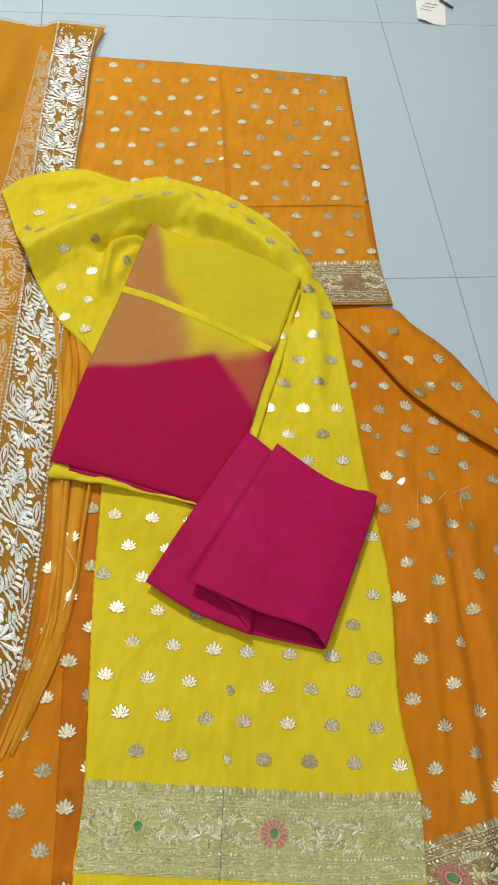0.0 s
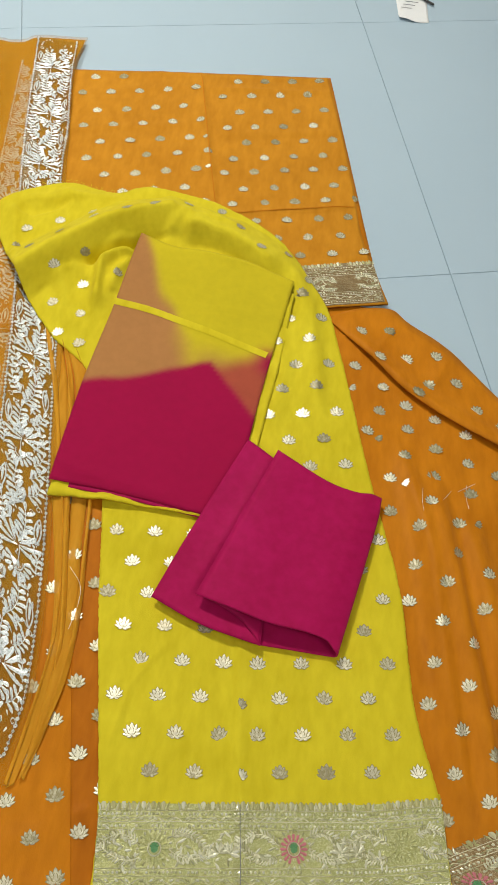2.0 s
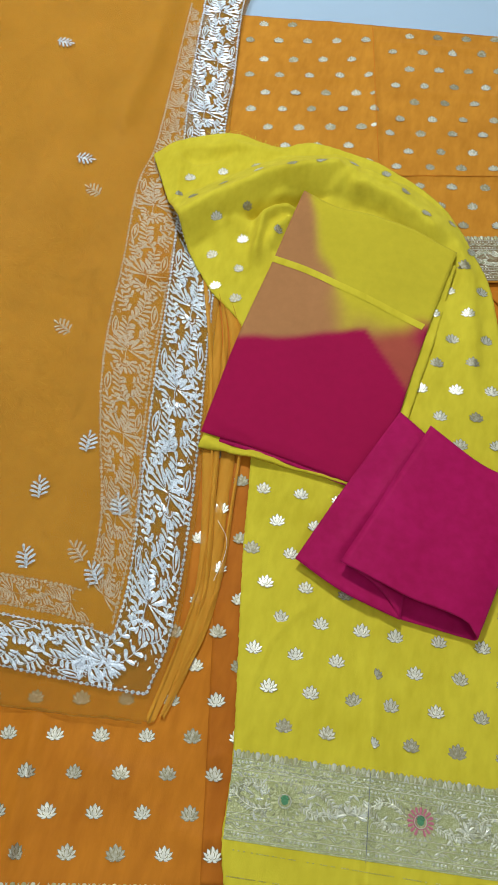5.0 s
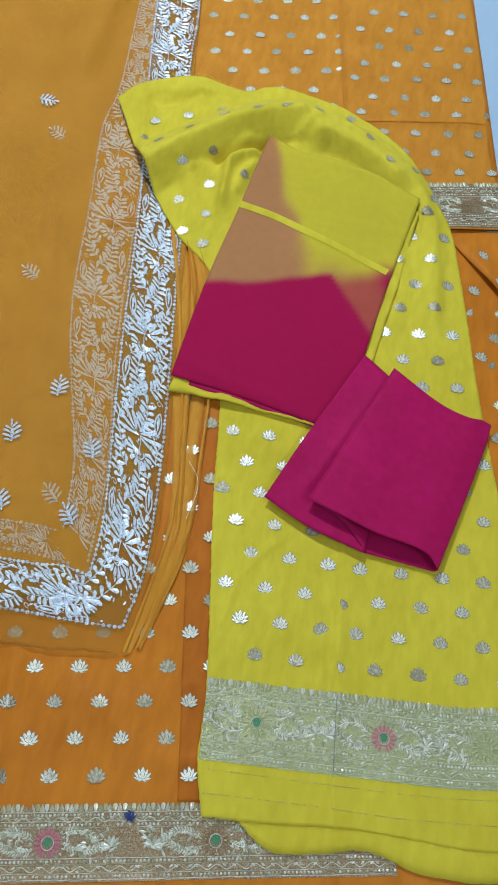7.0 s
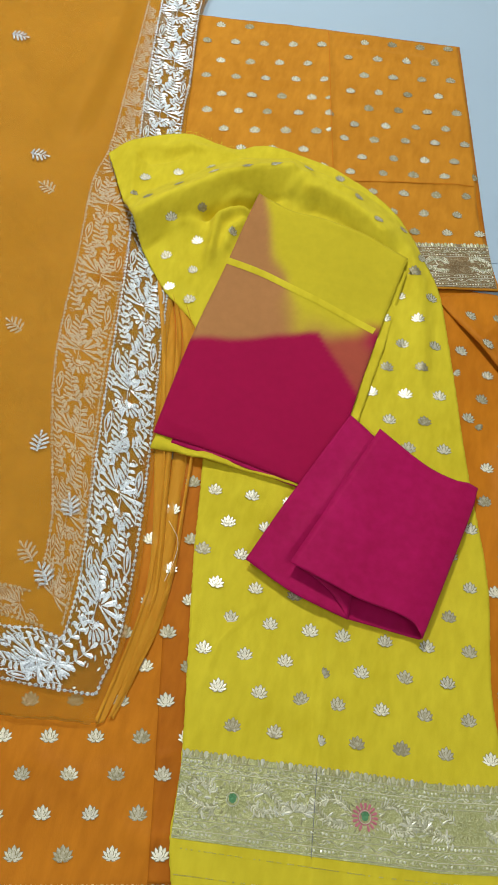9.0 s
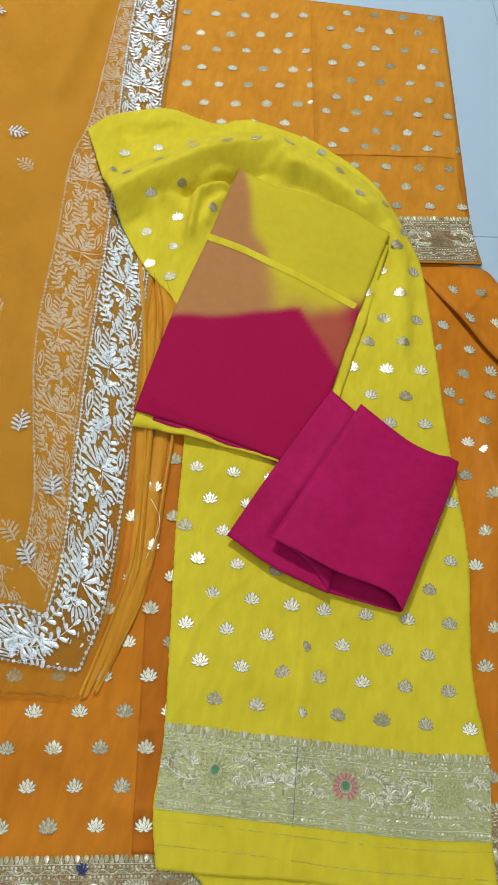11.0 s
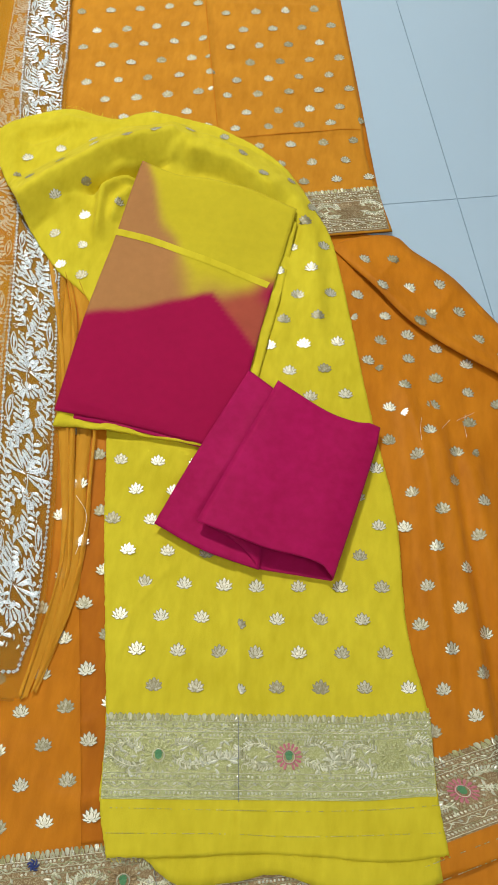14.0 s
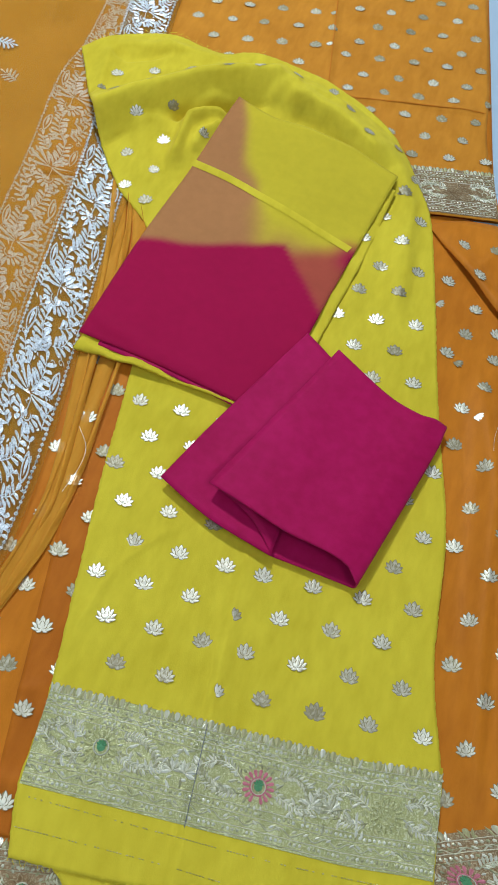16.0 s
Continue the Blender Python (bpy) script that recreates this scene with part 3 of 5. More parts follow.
OL_O, OL_U, OL_V = (-0.4656, 0.0211), (0.0722, 0.0157), (-0.0126, 0.0550)
for j in range(0, 13):
    for i in range(-7, 6):
        a = i + (0.5 if j % 2 else 0)
        x, y = OL_O[0] + a * OL_U[0] + j * OL_V[0], OL_O[1] + a * OL_U[1] + j * OL_V[1]
        if x < -0.10 - 0.13 * (y - 0.1) and (x > -0.345 or y < 0.30):
            crease_x = float(np.interp(y, [p[1] for p in CREASE], [p[0] for p in CREASE]))
            motif(ol, x, y, 12, orange_left, "full", lift=0.0042 if x > crease_x - 0.012 and 0.03 < y < 0.70 else 0.0008)
brocade_band(ol, orange_left, straight(-1.25, -0.303, 12.2), 1.46, 0.104, BAND_ORANGE, [(0.135 + 0.26 * k, "plain" if k % 2 == 0 else "bloom") for k in range(5)],
             "brown-gold brocade band with silver leaf pattern", 21)
knot = Pile()
for k in range(16):
    a = 2.4 * k
    knot.add(*turned(leaf_shape(0.008, 0.003, 0.002), 0.003 * math.cos(a) * (k % 3), 0.003 * math.sin(a) * (k % 3), a))
part("thread_knot", lay(ol, knot, straight(-0.253, 0.004, 0), 0.003), knot.f, BLUE_THREAD, orange_left, "dark blue knot of loose thread", smooth=False)

# the flared orange length beside the yellow one
orange_right = root("orange_fabric", (0.42, 0.6, 0), "creased deep orange dress length with lotus motifs, on the floor", "fabric", "orange dress lengths")


FOLD_LINE = [(0.135, 1.240), (0.150, 1.228), (0.228, 1.146), (0.33, 1.048), (0.50, 0.955), (0.66, 0.88)]


def over_fold(x, y):
    """How far a place lies beyond the fold line."""
    for (ax, ay), (bx, by) in zip(FOLD_LINE, FOLD_LINE[1:]):
        if ax <= x <= bx:
            return (y - (ay + (by - ay) * (x - ax) / (bx - ax))) * 0.8
    return -1.0 if x > 0.3 else 1.0


orr = Sheet(([(0.29, 0.01), (0.39, 0.055), (0.46, 0.082), (0.80, 0.24)], [(0.80, 0.24), (0.84, 0.5), (0.76, 0.78), (0.64, 0.94)],
             [(0.02, 1.22), (0.15, 1.285), (0.262, 1.288), (0.308, 1.256), (0.397, 1.200), (0.500, 1.084), (0.64, 0.94)], [(0.29, 0.01), (0.17, 0.6), (0.02, 1.22)]),
            0.0078,
            folds=[([(0.30, 0.93), (0.345, 0.72), (0.375, 0.45), (0.40, 0.25)], 0.016, 0.022, 0.015),
                   ([(0.36, 0.86), (0.40, 0.62), (0.435, 0.40), (0.47, 0.15)], 0.018, 0.035, 0.023),
                   ([(0.42, 0.80), (0.47, 0.55), (0.52, 0.30)], 0.03, 0.024, 0.020),
                   ([(0.27, 1.22), (0.235, 1.17)], 0.006, 0.008, 0.004)],
            broad=0.004, seed=5, step=0.007, thick=0.0025)
orr.build("cloth", ORANGE_DEEP, orange_right)
flap = Sheet((FOLD_LINE, [(0.66, 0.88), (0.66, 0.925)], [(0.14, 1.252), (0.20, 1.282), (0.272, 1.291), (0.315, 1.256), (0.402, 1.196), (0.504, 1.084), (0.66, 0.925)], [(0.135, 1.240), (0.14, 1.252)]),
             lambda x, y: 0.0105 + 0.016 * smooth01(0.14, 0.24, x) * math.exp(-((over_fold(x, y) - 0.008) / 0.030) ** 2), folds=[([(0.285, 1.235), (0.24, 1.17)], 0.006, 0.008, 0.005), ([(0.40, 1.17), (0.36, 1.09)], 0.012, 0.02, 0.006)],
             broad=0.002, seed=6, step=0.006, thick=0.0025)
flap.build("turned_flap", ORANGE_DEEP, orange_right)
RIGHT_UPPER = [(0.21, 1.221), (0.272, 1.23), (0.375, 1.176), (0.31, 1.16), (0.25, 1.15), (0.416, 1.112), (0.356, 1.096), (0.458, 1.047), (0.331, 1.069),
               (0.198, 1.13), (0.256, 1.083), (0.251, 1.022), (0.307, 1.042), (0.366, 1.015), (0.31, 0.986), (0.227, 0.97), (0.366, 0.946),
               (0.429, 0.987), (0.303, 0.922), (0.43, 0.922), (0.273, 0.867), (0.361, 0.883), (0.506, 1.01), (0.49, 0.90)]
RIGHT_LOWER = [(0.432, 0.853), (0.35, 0.822), (0.273, 0.795), (0.325, 0.765), (0.403, 0.783), (0.319, 0.69), (0.397, 0.718), (0.453, 0.684),
               (0.308, 0.621), (0.373, 0.658), (0.441, 0.616), (0.364, 0.585), (0.418, 0.55), (0.349, 0.512), (0.404, 0.476), (0.452, 0.439), (0.338, 0.442),
               (0.391, 0.404), (0.444, 0.369), (0.377, 0.335), (0.429, 0.298), (0.363, 0.267), (0.500, 0.75), (0.497, 0.575), (0.501, 0.50), (0.498, 0.40), (0.487, 0.325)]
for x, y in RIGHT_UPPER:
    on_flap = over_fold(x, y) > 0.008
    motif(flap if on_flap else orr, x, y, -38 if on_flap else -10, orange_right, motif_random.choice(("full", "full", "side")))
for x, y in RIGHT_LOWER:
    motif(orr, x, y, 12, orange_right, "full")
for x, y, a in ((0.25, 0.958, -60), (0.301, 0.858, -60), (0.441, 0.788, -50), (0.192, 1.075, -40)):
    motif(orr, x, y, a, orange_right, "half", 0.9)
RUN = straight(0.217, 0.0255, 24)
brocade_band(orr, orange_right, lambda a, b: RUN(a - 0.75 * b * (1 - a / 0.61), b), 0.61, 0.118, BAND_ORANGE, [(0.266, "bloom"), (0.4815, "plain")],
             "brown-gold brocade band with silver leaf pattern", 22)
for off in (-0.020, -0.046):
    st = Pile()
    for k in range(90):
        if motif_random.random() < 0.6:
            x, y = RUN(0.12 + 0.0052 * k, off)
            st.add(*turned(leaf_shape(0.0052, 0.0016, 0.0009), x, y, radians(24 - 90)))
    tagged(part("gold_stitch_line", lay(orr, st, lambda a, b: (a, b), 0.0008), st.f, ZARI_EDGE, orange_right, smooth=False), kind="stuff")
for pts in ([(0.335, 0.845), (0.331, 0.815), (0.333, 0.79)], [(0.425, 0.868), (0.423, 0.838), (0.426, 0.815)], [(0.408, 0.852), (0.43, 0.866), (0.443, 0.874)], [(0.393, 0.85), (0.375, 0.825)]):
    th = Pile()
    th.add(*ribbon(spline(pts, 10), 0.0006, 0.0005))
    part("loose_thread", lay(orr, th, lambda a, b: (a, b), 0.001), th.f, SILVER_GOLD, orange_right)

# the folded orange piece at the far end
orange_top = root("orange_fabric", (-0.2, 1.7, 0), "folded orange crepe dress piece with lotus motifs and gold hem", "fabric", "orange dress lengths")
ot_under = Sheet(([(-0.60, 1.12), (-0.2, 1.205), (0.268, 1.312)], [(0.268, 1.312), (0.23, 1.44), (0.172, 1.74), (0.103, 2.10)], [(-0.76, 1.965), (-0.383, 2.034), (0.103, 2.10)],
                  [(-0.60, 1.12), (-0.70, 1.6), (-0.76, 1.965)]), 0.0045, broad=0.0008, seed=8, thick=0.0035)
ot_under.build("under_layer", ORANGE_DEEP, orange_top)
ot = Sheet(([(-0.60, 1.09), (-0.2, 1.19), (0.13, 1.272), (0.266, 1.304)], [(0.266, 1.304), (0.225, 1.428), (0.196, 1.544), (0.167, 1.737), (0.096, 2.092)],
            [(-0.76, 1.955), (-0.586, 1.993), (-0.383, 2.027), (-0.153, 2.057), (0.096, 2.092)], [(-0.60, 1.09), (-0.70, 1.6), (-0.76, 1.955)]),
           lambda x, y: 0.0095 + 0.006 * smooth01(1.36, 1.30, y - 0.2 * (x - 0.2)) * smooth01(0.0, 0.15, x),
           folds=[([(-0.25, 2.045), (-0.241, 1.999), (-0.196, 1.763), (-0.154, 1.55), (-0.145, 1.50)], 0.003, 0.030, 0.0075, True),
                  ([(-0.144, 1.516), (0.006, 1.558), (0.183, 1.599)], 0.020, 0.003, 0.0055, True), ([(-0.60, 1.74), (-0.42, 1.79), (-0.22, 1.83)], 0.015, 0.004, 0.003, True), ([(-0.18, 1.80), (0.0, 1.84), (0.15, 1.87)], 0.015, 0.004, 0.003, True),
                  ([(-0.225, 1.978), (-0.02, 2.006), (0.09, 2.026)], 0.012, 0.003, 0.0050, True),
                  ([(-0.575, 1.90), (-0.40, 1.955), (-0.25, 1.975)], 0.01, 0.01, 0.0012)], broad=0.0030, fine=0.0008, seed=9, step=0.008, thick=0.0025)
ot.build("cloth", ORANGE, orange_top)
# rows of motifs on either side of the pressed fold: the first one's place and how many follow
for step, kinds, rows in (((0.0729, 0.0182), ("full", "full", "side"), [(-0.525, 1.972, 2), (-0.547, 1.901, 5), (-0.495, 1.84, 4), (-0.517, 1.773, 5), (-0.465, 1.723, 4), (-0.487, 1.658, 5), (-0.433, 1.608, 4), (-0.452, 1.541, 4), (-0.18, 1.553, 1)]), ((0.0738, 0.0169), ("full", "side"), [(-0.149, 2.021, 4), (-0.179, 1.954, 4), (-0.13, 1.898, 4), (-0.157, 1.83, 4), (-0.103, 1.784, 4), (-0.126, 1.72, 4), (-0.146, 1.664, 5), (-0.092, 1.615, 4), (-0.111, 1.558, 5), (-0.052, 1.511, 4), (0.003, 1.464, 3), (0.061, 1.421, 3)])):
    for x0, y0, count in rows:
        for i in range(count):
            x, y = x0 + i * step[0] - 0.001, y0 + i * step[1] + 0.005
            at_edge = x > 0.248 - 0.215 * (y - 1.304)
            motif(ot, x - 0.006 * at_edge, y, 14, orange_top, "half" if at_edge else motif_random.choice(kinds), 0.92)
for x, y in ((-0.206, 1.79), (-0.186, 1.68)):
    motif(ot, x, y, -60, orange_top, "half", 0.8)
# shade of the pressed folds, painted as thin deeper orange ribbons
for pts in ([(-0.248, 2.03), (-0.241, 1.999), (-0.196, 1.763), (-0.154, 1.55), (-0.145, 1.50)], [(-0.144, 1.516), (0.006, 1.558), (0.183, 1.599)]):
    cr = Pile()
    cr.add(*ribbon(spline(pts, 30), 0.0022, 0.0004))
    part("crease_shade", lay(ot, cr, lambda a, b: (a, b), 0.0012), cr.f, ORANGE_DEEP, orange_top, "painted shade line of the pressed fold")
brocade_band(ot, orange_top, straight(-0.30, 1.172, 13.6), 0.575, 0.126, BAND_ORANGE, [(0.10, "silver"), (0.31, "silver"), (0.50, "silver")],
             "gold brocade band with leaf pattern", 23)


# ---- the sheer saffron wrap with silver embroidery ----
wrap = root("embroidered_wrap", (-0.8, 1.1, 0), "sheer saffron organza wrap with a wide silver embroidered border", "scarf")
WRAP_RIGHT = [(-0.322, 0.243), (-0.318, 0.389), (-0.336, 0.566), (-0.363, 0.738), (-0.403, 0.97), (-0.44, 1.2), (-0.512, 1.545), (-0.538, 1.704), (-0.575, 1.95), (-0.575, 2.126)]
PLEATS = [([(-0.535, 1.60), (-0.562, 1.78), (-0.585, 2.0), (-0.59, 2.1)], 0.006, 0.008, 0.009),
          ([(-0.90, 0.235), (-0.6, 0.215), (-0.45, 0.225), (-0.34, 0.245)], 0.008, 0.006, 0.004)]
DRAPE = [([(-0.775, 1.46), (-0.765, 1.70), (-0.785, 2.03)], 0.07, 0.034, 0.024), ([(-1.05, 0.5), (-0.95, 1.2), (-1.0, 2.0)], 0.07, 0.05, 0.012), ([(-0.60, 0.62), (-0.70, 1.00), (-0.76, 1.35)], 0.05, 0.03, 0.006),
         ([(-0.68, 1.28), (-0.80, 1.05), (-0.95, 0.9)], 0.03, 0.03, 0.003)]


def wrap_base(x, y):
    return 0.013 + 0.006 * smooth01(1.1, 1.35, y)


under = Sheet(([(-1.35, 0.26), (-0.8, 0.285), (-0.40, 0.305)], [(-0.40, 0.305), (-0.375, 0.6), (-0.42, 0.95), (-0.55, 1.5), (-0.59, 1.95), (-0.582, 2.12)],
               [(-1.45, 2.025), (-1.0, 2.045), (-0.863, 2.072), (-0.808, 2.067), (-0.741, 2.078), (-0.708, 2.104), (-0.582, 2.12)], [(-1.35, 0.26), (-1.45, 2.025)]), lambda x, y: wrap_base(x, y) - 0.0045, folds=DRAPE, broad=0.0012, seed=12, thick=0.0015)
under.build("lower_layer", SHEER_UNDER, wrap)
upper = Sheet(([(-1.35, 0.165), (-0.8, 0.195), (-0.578, 0.209), (-0.482, 0.217), (-0.387, 0.229), (-0.300, 0.243)], WRAP_RIGHT,
               [(-1.45, 2.03), (-1.0, 2.05), (-0.863, 2.078), (-0.808, 2.073), (-0.741, 2.084), (-0.708, 2.11), (-0.575, 2.126)], [(-1.35, 0.165), (-1.45, 2.03)]),
              wrap_base, folds=PLEATS + DRAPE, broad=0.0012, seed=12, step=0.009, thick=0.0008)
upper.build("upper_layer", SHEER, wrap)
# shadow of the lifted hem, painted as a narrow dark sheer ribbon
HEM_SHADE = cloth_material("hem_edge_shade", (0.34, 0.15, 0.015), (0.44, 0.20, 0.022), rough=0.7, alpha=0.38)
hem = Pile()
hem.add(*ribbon(spline([(-1.34, 0.170), (-0.8, 0.199), (-0.578, 0.213), (-0.482, 0.221), (-0.387, 0.233), (-0.335, 0.241)], 120), 0.0042, 0.0016))
part("hem_edge_shade", [(x, y + 0.0016 * math.sin(60 * x) + 0.001 * math.sin(171 * x), z) for x, y, z in lay(upper, hem, lambda a, b: (a, b), 0.0006)], hem.f, HEM_SHADE, wrap, "painted shadow line along the wrap's hem")
# loose pleats that hang beside the border
PLEAT_IN = [(-0.475, 1.15), (-0.425, 1.0), (-0.380, 0.82), (-0.347, 0.677), (-0.316, 0.494), (-0.318, 0.36), (-0.326, 0.240)]
PLEAT_OUT = [(-0.41, 1.15), (-0.335, 1.0), (-0.297, 0.80), (-0.280, 0.66), (-0.262, 0.53), (-0.262, 0.40), (-0.300, 0.256)]
pin, pout = spline(PLEAT_IN, 12)[::-1], spline(PLEAT_OUT, 12)[::-1]
for k, (c0, c1, base, peak) in enumerate(((-0.05, 0.40, 0.011, 0.004), (0.34, 0.47, 0.012, 0.009), (0.45, 0.84, 0.0105, 0.004), (0.80, 0.92, 0.012, 0.009), (0.10, 0.18, 0.013, 0.006))):
    sway = [0.008 * math.sin(1.3 * k + 0.55 * n) for n in range(13)]
    lf = [tuple(p + (q - p) * c0 + np.array((s, 0))) for p, q, s in zip(pin, pout, sway)]
    rt = [tuple(p + (q - p) * c1 + np.array((s * 0.6, 0))) for p, q, s in zip(pin, pout, sway)]
    ridge = [tuple((np.array(p) * 0.45 + np.array(q) * 0.55)) for p, q in zip(lf, rt)]
    lf[0], rt[0] = (lf[0][0], lf[0][1] + 0.006 * (k % 3)), (rt[0][0], rt[0][1] + 0.004 * (k % 2))
    strip = Sheet(([lf[0], rt[0]], rt, [lf[-1], rt[-1]], lf), base, folds=[(ridge[::3], 0.007, 0.005, peak)], broad=0.003, fine=0.001, seed=50 + k, step=0.005, thick=0.0008)
    strip.build("pleat", PLEAT, wrap)


def along(outer, inner, n=160):
    """Plan of a band between two edge lines."""
    a, b = spline(outer, n), spline(inner, n)
    mid = (a + b) / 2
    s = np.concatenate([[0], np.cumsum(np.linalg.norm(np.diff(mid, axis=0), axis=1))])

    def place(d, c):
        p = [np.interp(d, s, a[:, k]) for k in (0, 1)]
        q = [np.interp(d, s, b[:, k]) for k in (0, 1)]
        return p[0] + (q[0] - p[0]) * c, p[1] + (q[1] - p[1]) * c
    return place, float(s[-1])


def fern(pile, start, end, sway, pairs, size, wide):
    """A curved stem with a pair of stitched lobes at each step and one at its tip."""
    a, b = np.array(start), np.array(end)
    d = b - a
    side = np.array((-d[1], d[0]))
    pts = [a + d * t + side * sway * math.sin(math.pi * t) for t in np.linspace(0, 1, 4 * pairs + 1)]
    pile.tie(*ribbon([tuple(p) for p in pts], 0.0016, 0.0007))
    for k in range(pairs):
        p, q = pts[4 * k + 1], pts[4 * k + 3]
        heading = math.atan2(q[1] - p[1], q[0] - p[0]) - math.pi / 2
        for e in (-1, 1):
            s = size * (1.0 - 0.30 * k / pairs) * border_random.uniform(0.88, 1.1)
            pile.tie(*turned(lobe_shape(s, wide * border_random.uniform(0.9, 1.1), 0.0012, 0.16 * e), float(p[0]), float(p[1]), heading - e * border_random.uniform(0.72, 0.95)))
    p, q = pts[-2], pts[-1]
    pile.tie(*turned(lobe_shape(size * 0.8, wide, 0.0012), float(q[0]), float(q[1]), math.atan2(q[1] - p[1], q[0] - p[0]) - math.pi / 2))


def splay(pile, centre, leaves, wide):
    """Long curved leaves that spring from one point: angle from +y to the right, length and bend."""
    for angle, ln, bend in leaves:
        pile.tie(*turned(lobe_shape(ln * border_random.uniform(0.92, 1.06), wide, 0.0014, bend), centre[0] + 0.004 * math.sin(radians(angle)), centre[1] + 0.004 * math.cos(radians(angle)), -radians(angle)))


def rosette(pile, centre, r, petals, size, wide):
    """A ring of lobes, open where its stem enters, round a couched ring and a bud."""
    for k in range(petals):
        turn = radians(68 + 224 * k / (petals - 1))
        pile.tie(*turned(lobe_shape(size, wide, 0.0012), centre[0] - r * math.sin(turn), centre[1] + r * math.cos(turn), turn))
    pile.tie(*turned(ring_shape(r - 0.0028, r - 0.0006, 0.0010, 16, 2.6, 6.8), centre[0], centre[1], 0))
    pile.tie(*turned(lobe_shape(r * 0.95, wide, 0.0012), centre[0], centre[1] + r * 0.55, math.pi))
    pile.tie(*ribbon([(centre[0], centre[1] + r * 0.5), (centre[0] + 0.001, centre[1] + r * 1.6), (centre[0], centre[1] + r * 2.6)], 0.0018, 0.0009))


def pod(pile, start, length, lean, wide):
    """A long narrow pod: two couched edges round a stitched middle, with a curl at its foot."""
    for e in (-1, 1):
        pile.tie(*ribbon([(start[0] + lean * t * t + e * wide * 0.5 * math.sin(math.pi * t) ** 0.8, start[1] + length * t) for t in np.linspace(0, 1, 14)], 0.0028, 0.0012))
    pile.tie(*turned(lobe_shape(length * 0.6, wide * 0.42, 0.0011), start[0] + lean * 0.1, start[1] + length * 0.22, -math.atan2(lean * 0.6, length)))
    curl(pile, (start[0] - 0.004, start[1] - 0.005), 0.0052, 1)


def curl(pile, centre, r, hand):
    pts = [(centre[0] + hand * r * (1 - 0.13 * k / 2) * math.cos(0.55 * k), centre[1] + r * (1 - 0.13 * k / 2) * math.sin(0.55 * k)) for k in range(13)]
    pile.tie(*ribbon(pts, 0.0017, 0.0009))


# one repeat of the border, 0.2 m long and 0.1 m wide: across from -0.05 to 0.05, along from 0 to 0.2
REPEAT = (
    ("rosette", lambda p, w: rosette(p, (0.006, 0.030), 0.0115, 10, 0.0150, 0.0072 * w)),
    ("leaf_fan", lambda p, w: splay(p, (0.000, 0.060), ((-112, .036, .25), (-80, .042, .20), (-50, .042, .12), (-24, .032, 0), (34, .034, -.1), (60, .042, -.18), (88, .042, -.25), (116, .036, -.3)), 0.0078 * w)),
    ("fern_spray", lambda p, w: fern(p, (0.003, 0.066), (0.012, 0.122), -0.10, 6, 0.0215, 0.0074 * w)),
    ("leafy_twig", lambda p, w: fern(p, (-0.012, 0.096), (-0.034, 0.124), 0.12, 4, 0.0170, 0.0068 * w)),
    ("curled_pod", lambda p, w: pod(p, (0.036, 0.080), 0.044, 0.003, 0.0125)),
    ("fern_spray", lambda p, w: fern(p, (0.008, 0.132), (-0.012, 0.188), 0.14, 6, 0.0215, 0.0074 * w)),
    ("curled_pod", lambda p, w: pod(p, (-0.037, 0.138), 0.046, 0.004, 0.0125)),
    ("leafy_twig", lambda p, w: fern(p, (0.014, 0.150), (0.036, 0.180), -0.14, 4, 0.0175, 0.0070 * w)),
    ("leafy_twig", lambda p, w: fern(p, (-0.020, 0.016), (-0.038, 0.044), 0.10, 3, 0.0170, 0.0068 * w)),
    ("leafy_twig", lambda p, w: fern(p, (0.014, 0.184), (0.037, 0.206), -0.10, 3, 0.0160, 0.0066 * w)),
    ("leafy_twig", lambda p, w: fern(p, (-0.040, 0.060), (-0.030, 0.090), 0.10, 3, 0.0130, 0.0060 * w)),
    ("leafy_twig", lambda p, w: fern(p, (0.040, 0.030), (0.042, 0.062), 0.06, 3, 0.0120, 0.0058 * w)),
    ("leafy_twig", lambda p, w: fern(p, (-0.006, 0.128), (-0.020, 0.138), 0.10, 2, 0.0130, 0.0060 * w)),
    ("leafy_twig", lambda p, w: fern(p, (-0.030, 0.192), (-0.012, 0.206), 0.10, 2, 0.0140, 0.0060 * w)),
    ("thread_curl", lambda p, w: curl(p, (0.036, 0.138), 0.0062, 1)),
    ("thread_curl", lambda p, w: curl(p, (-0.043, 0.006), 0.0058, -1)),
    ("thread_curl", lambda p, w: curl(p, (0.024, 0.128), 0.0050, -1)),
)
border_random = random.Random(61)
# shade between the stitches, painted as a dark see-through sheet
BORDER_SHADE = cloth_material("border_shade", (0.26, 0.16, 0.030), (0.36, 0.23, 0.045), rough=0.7, alpha=0.22, slub=300)


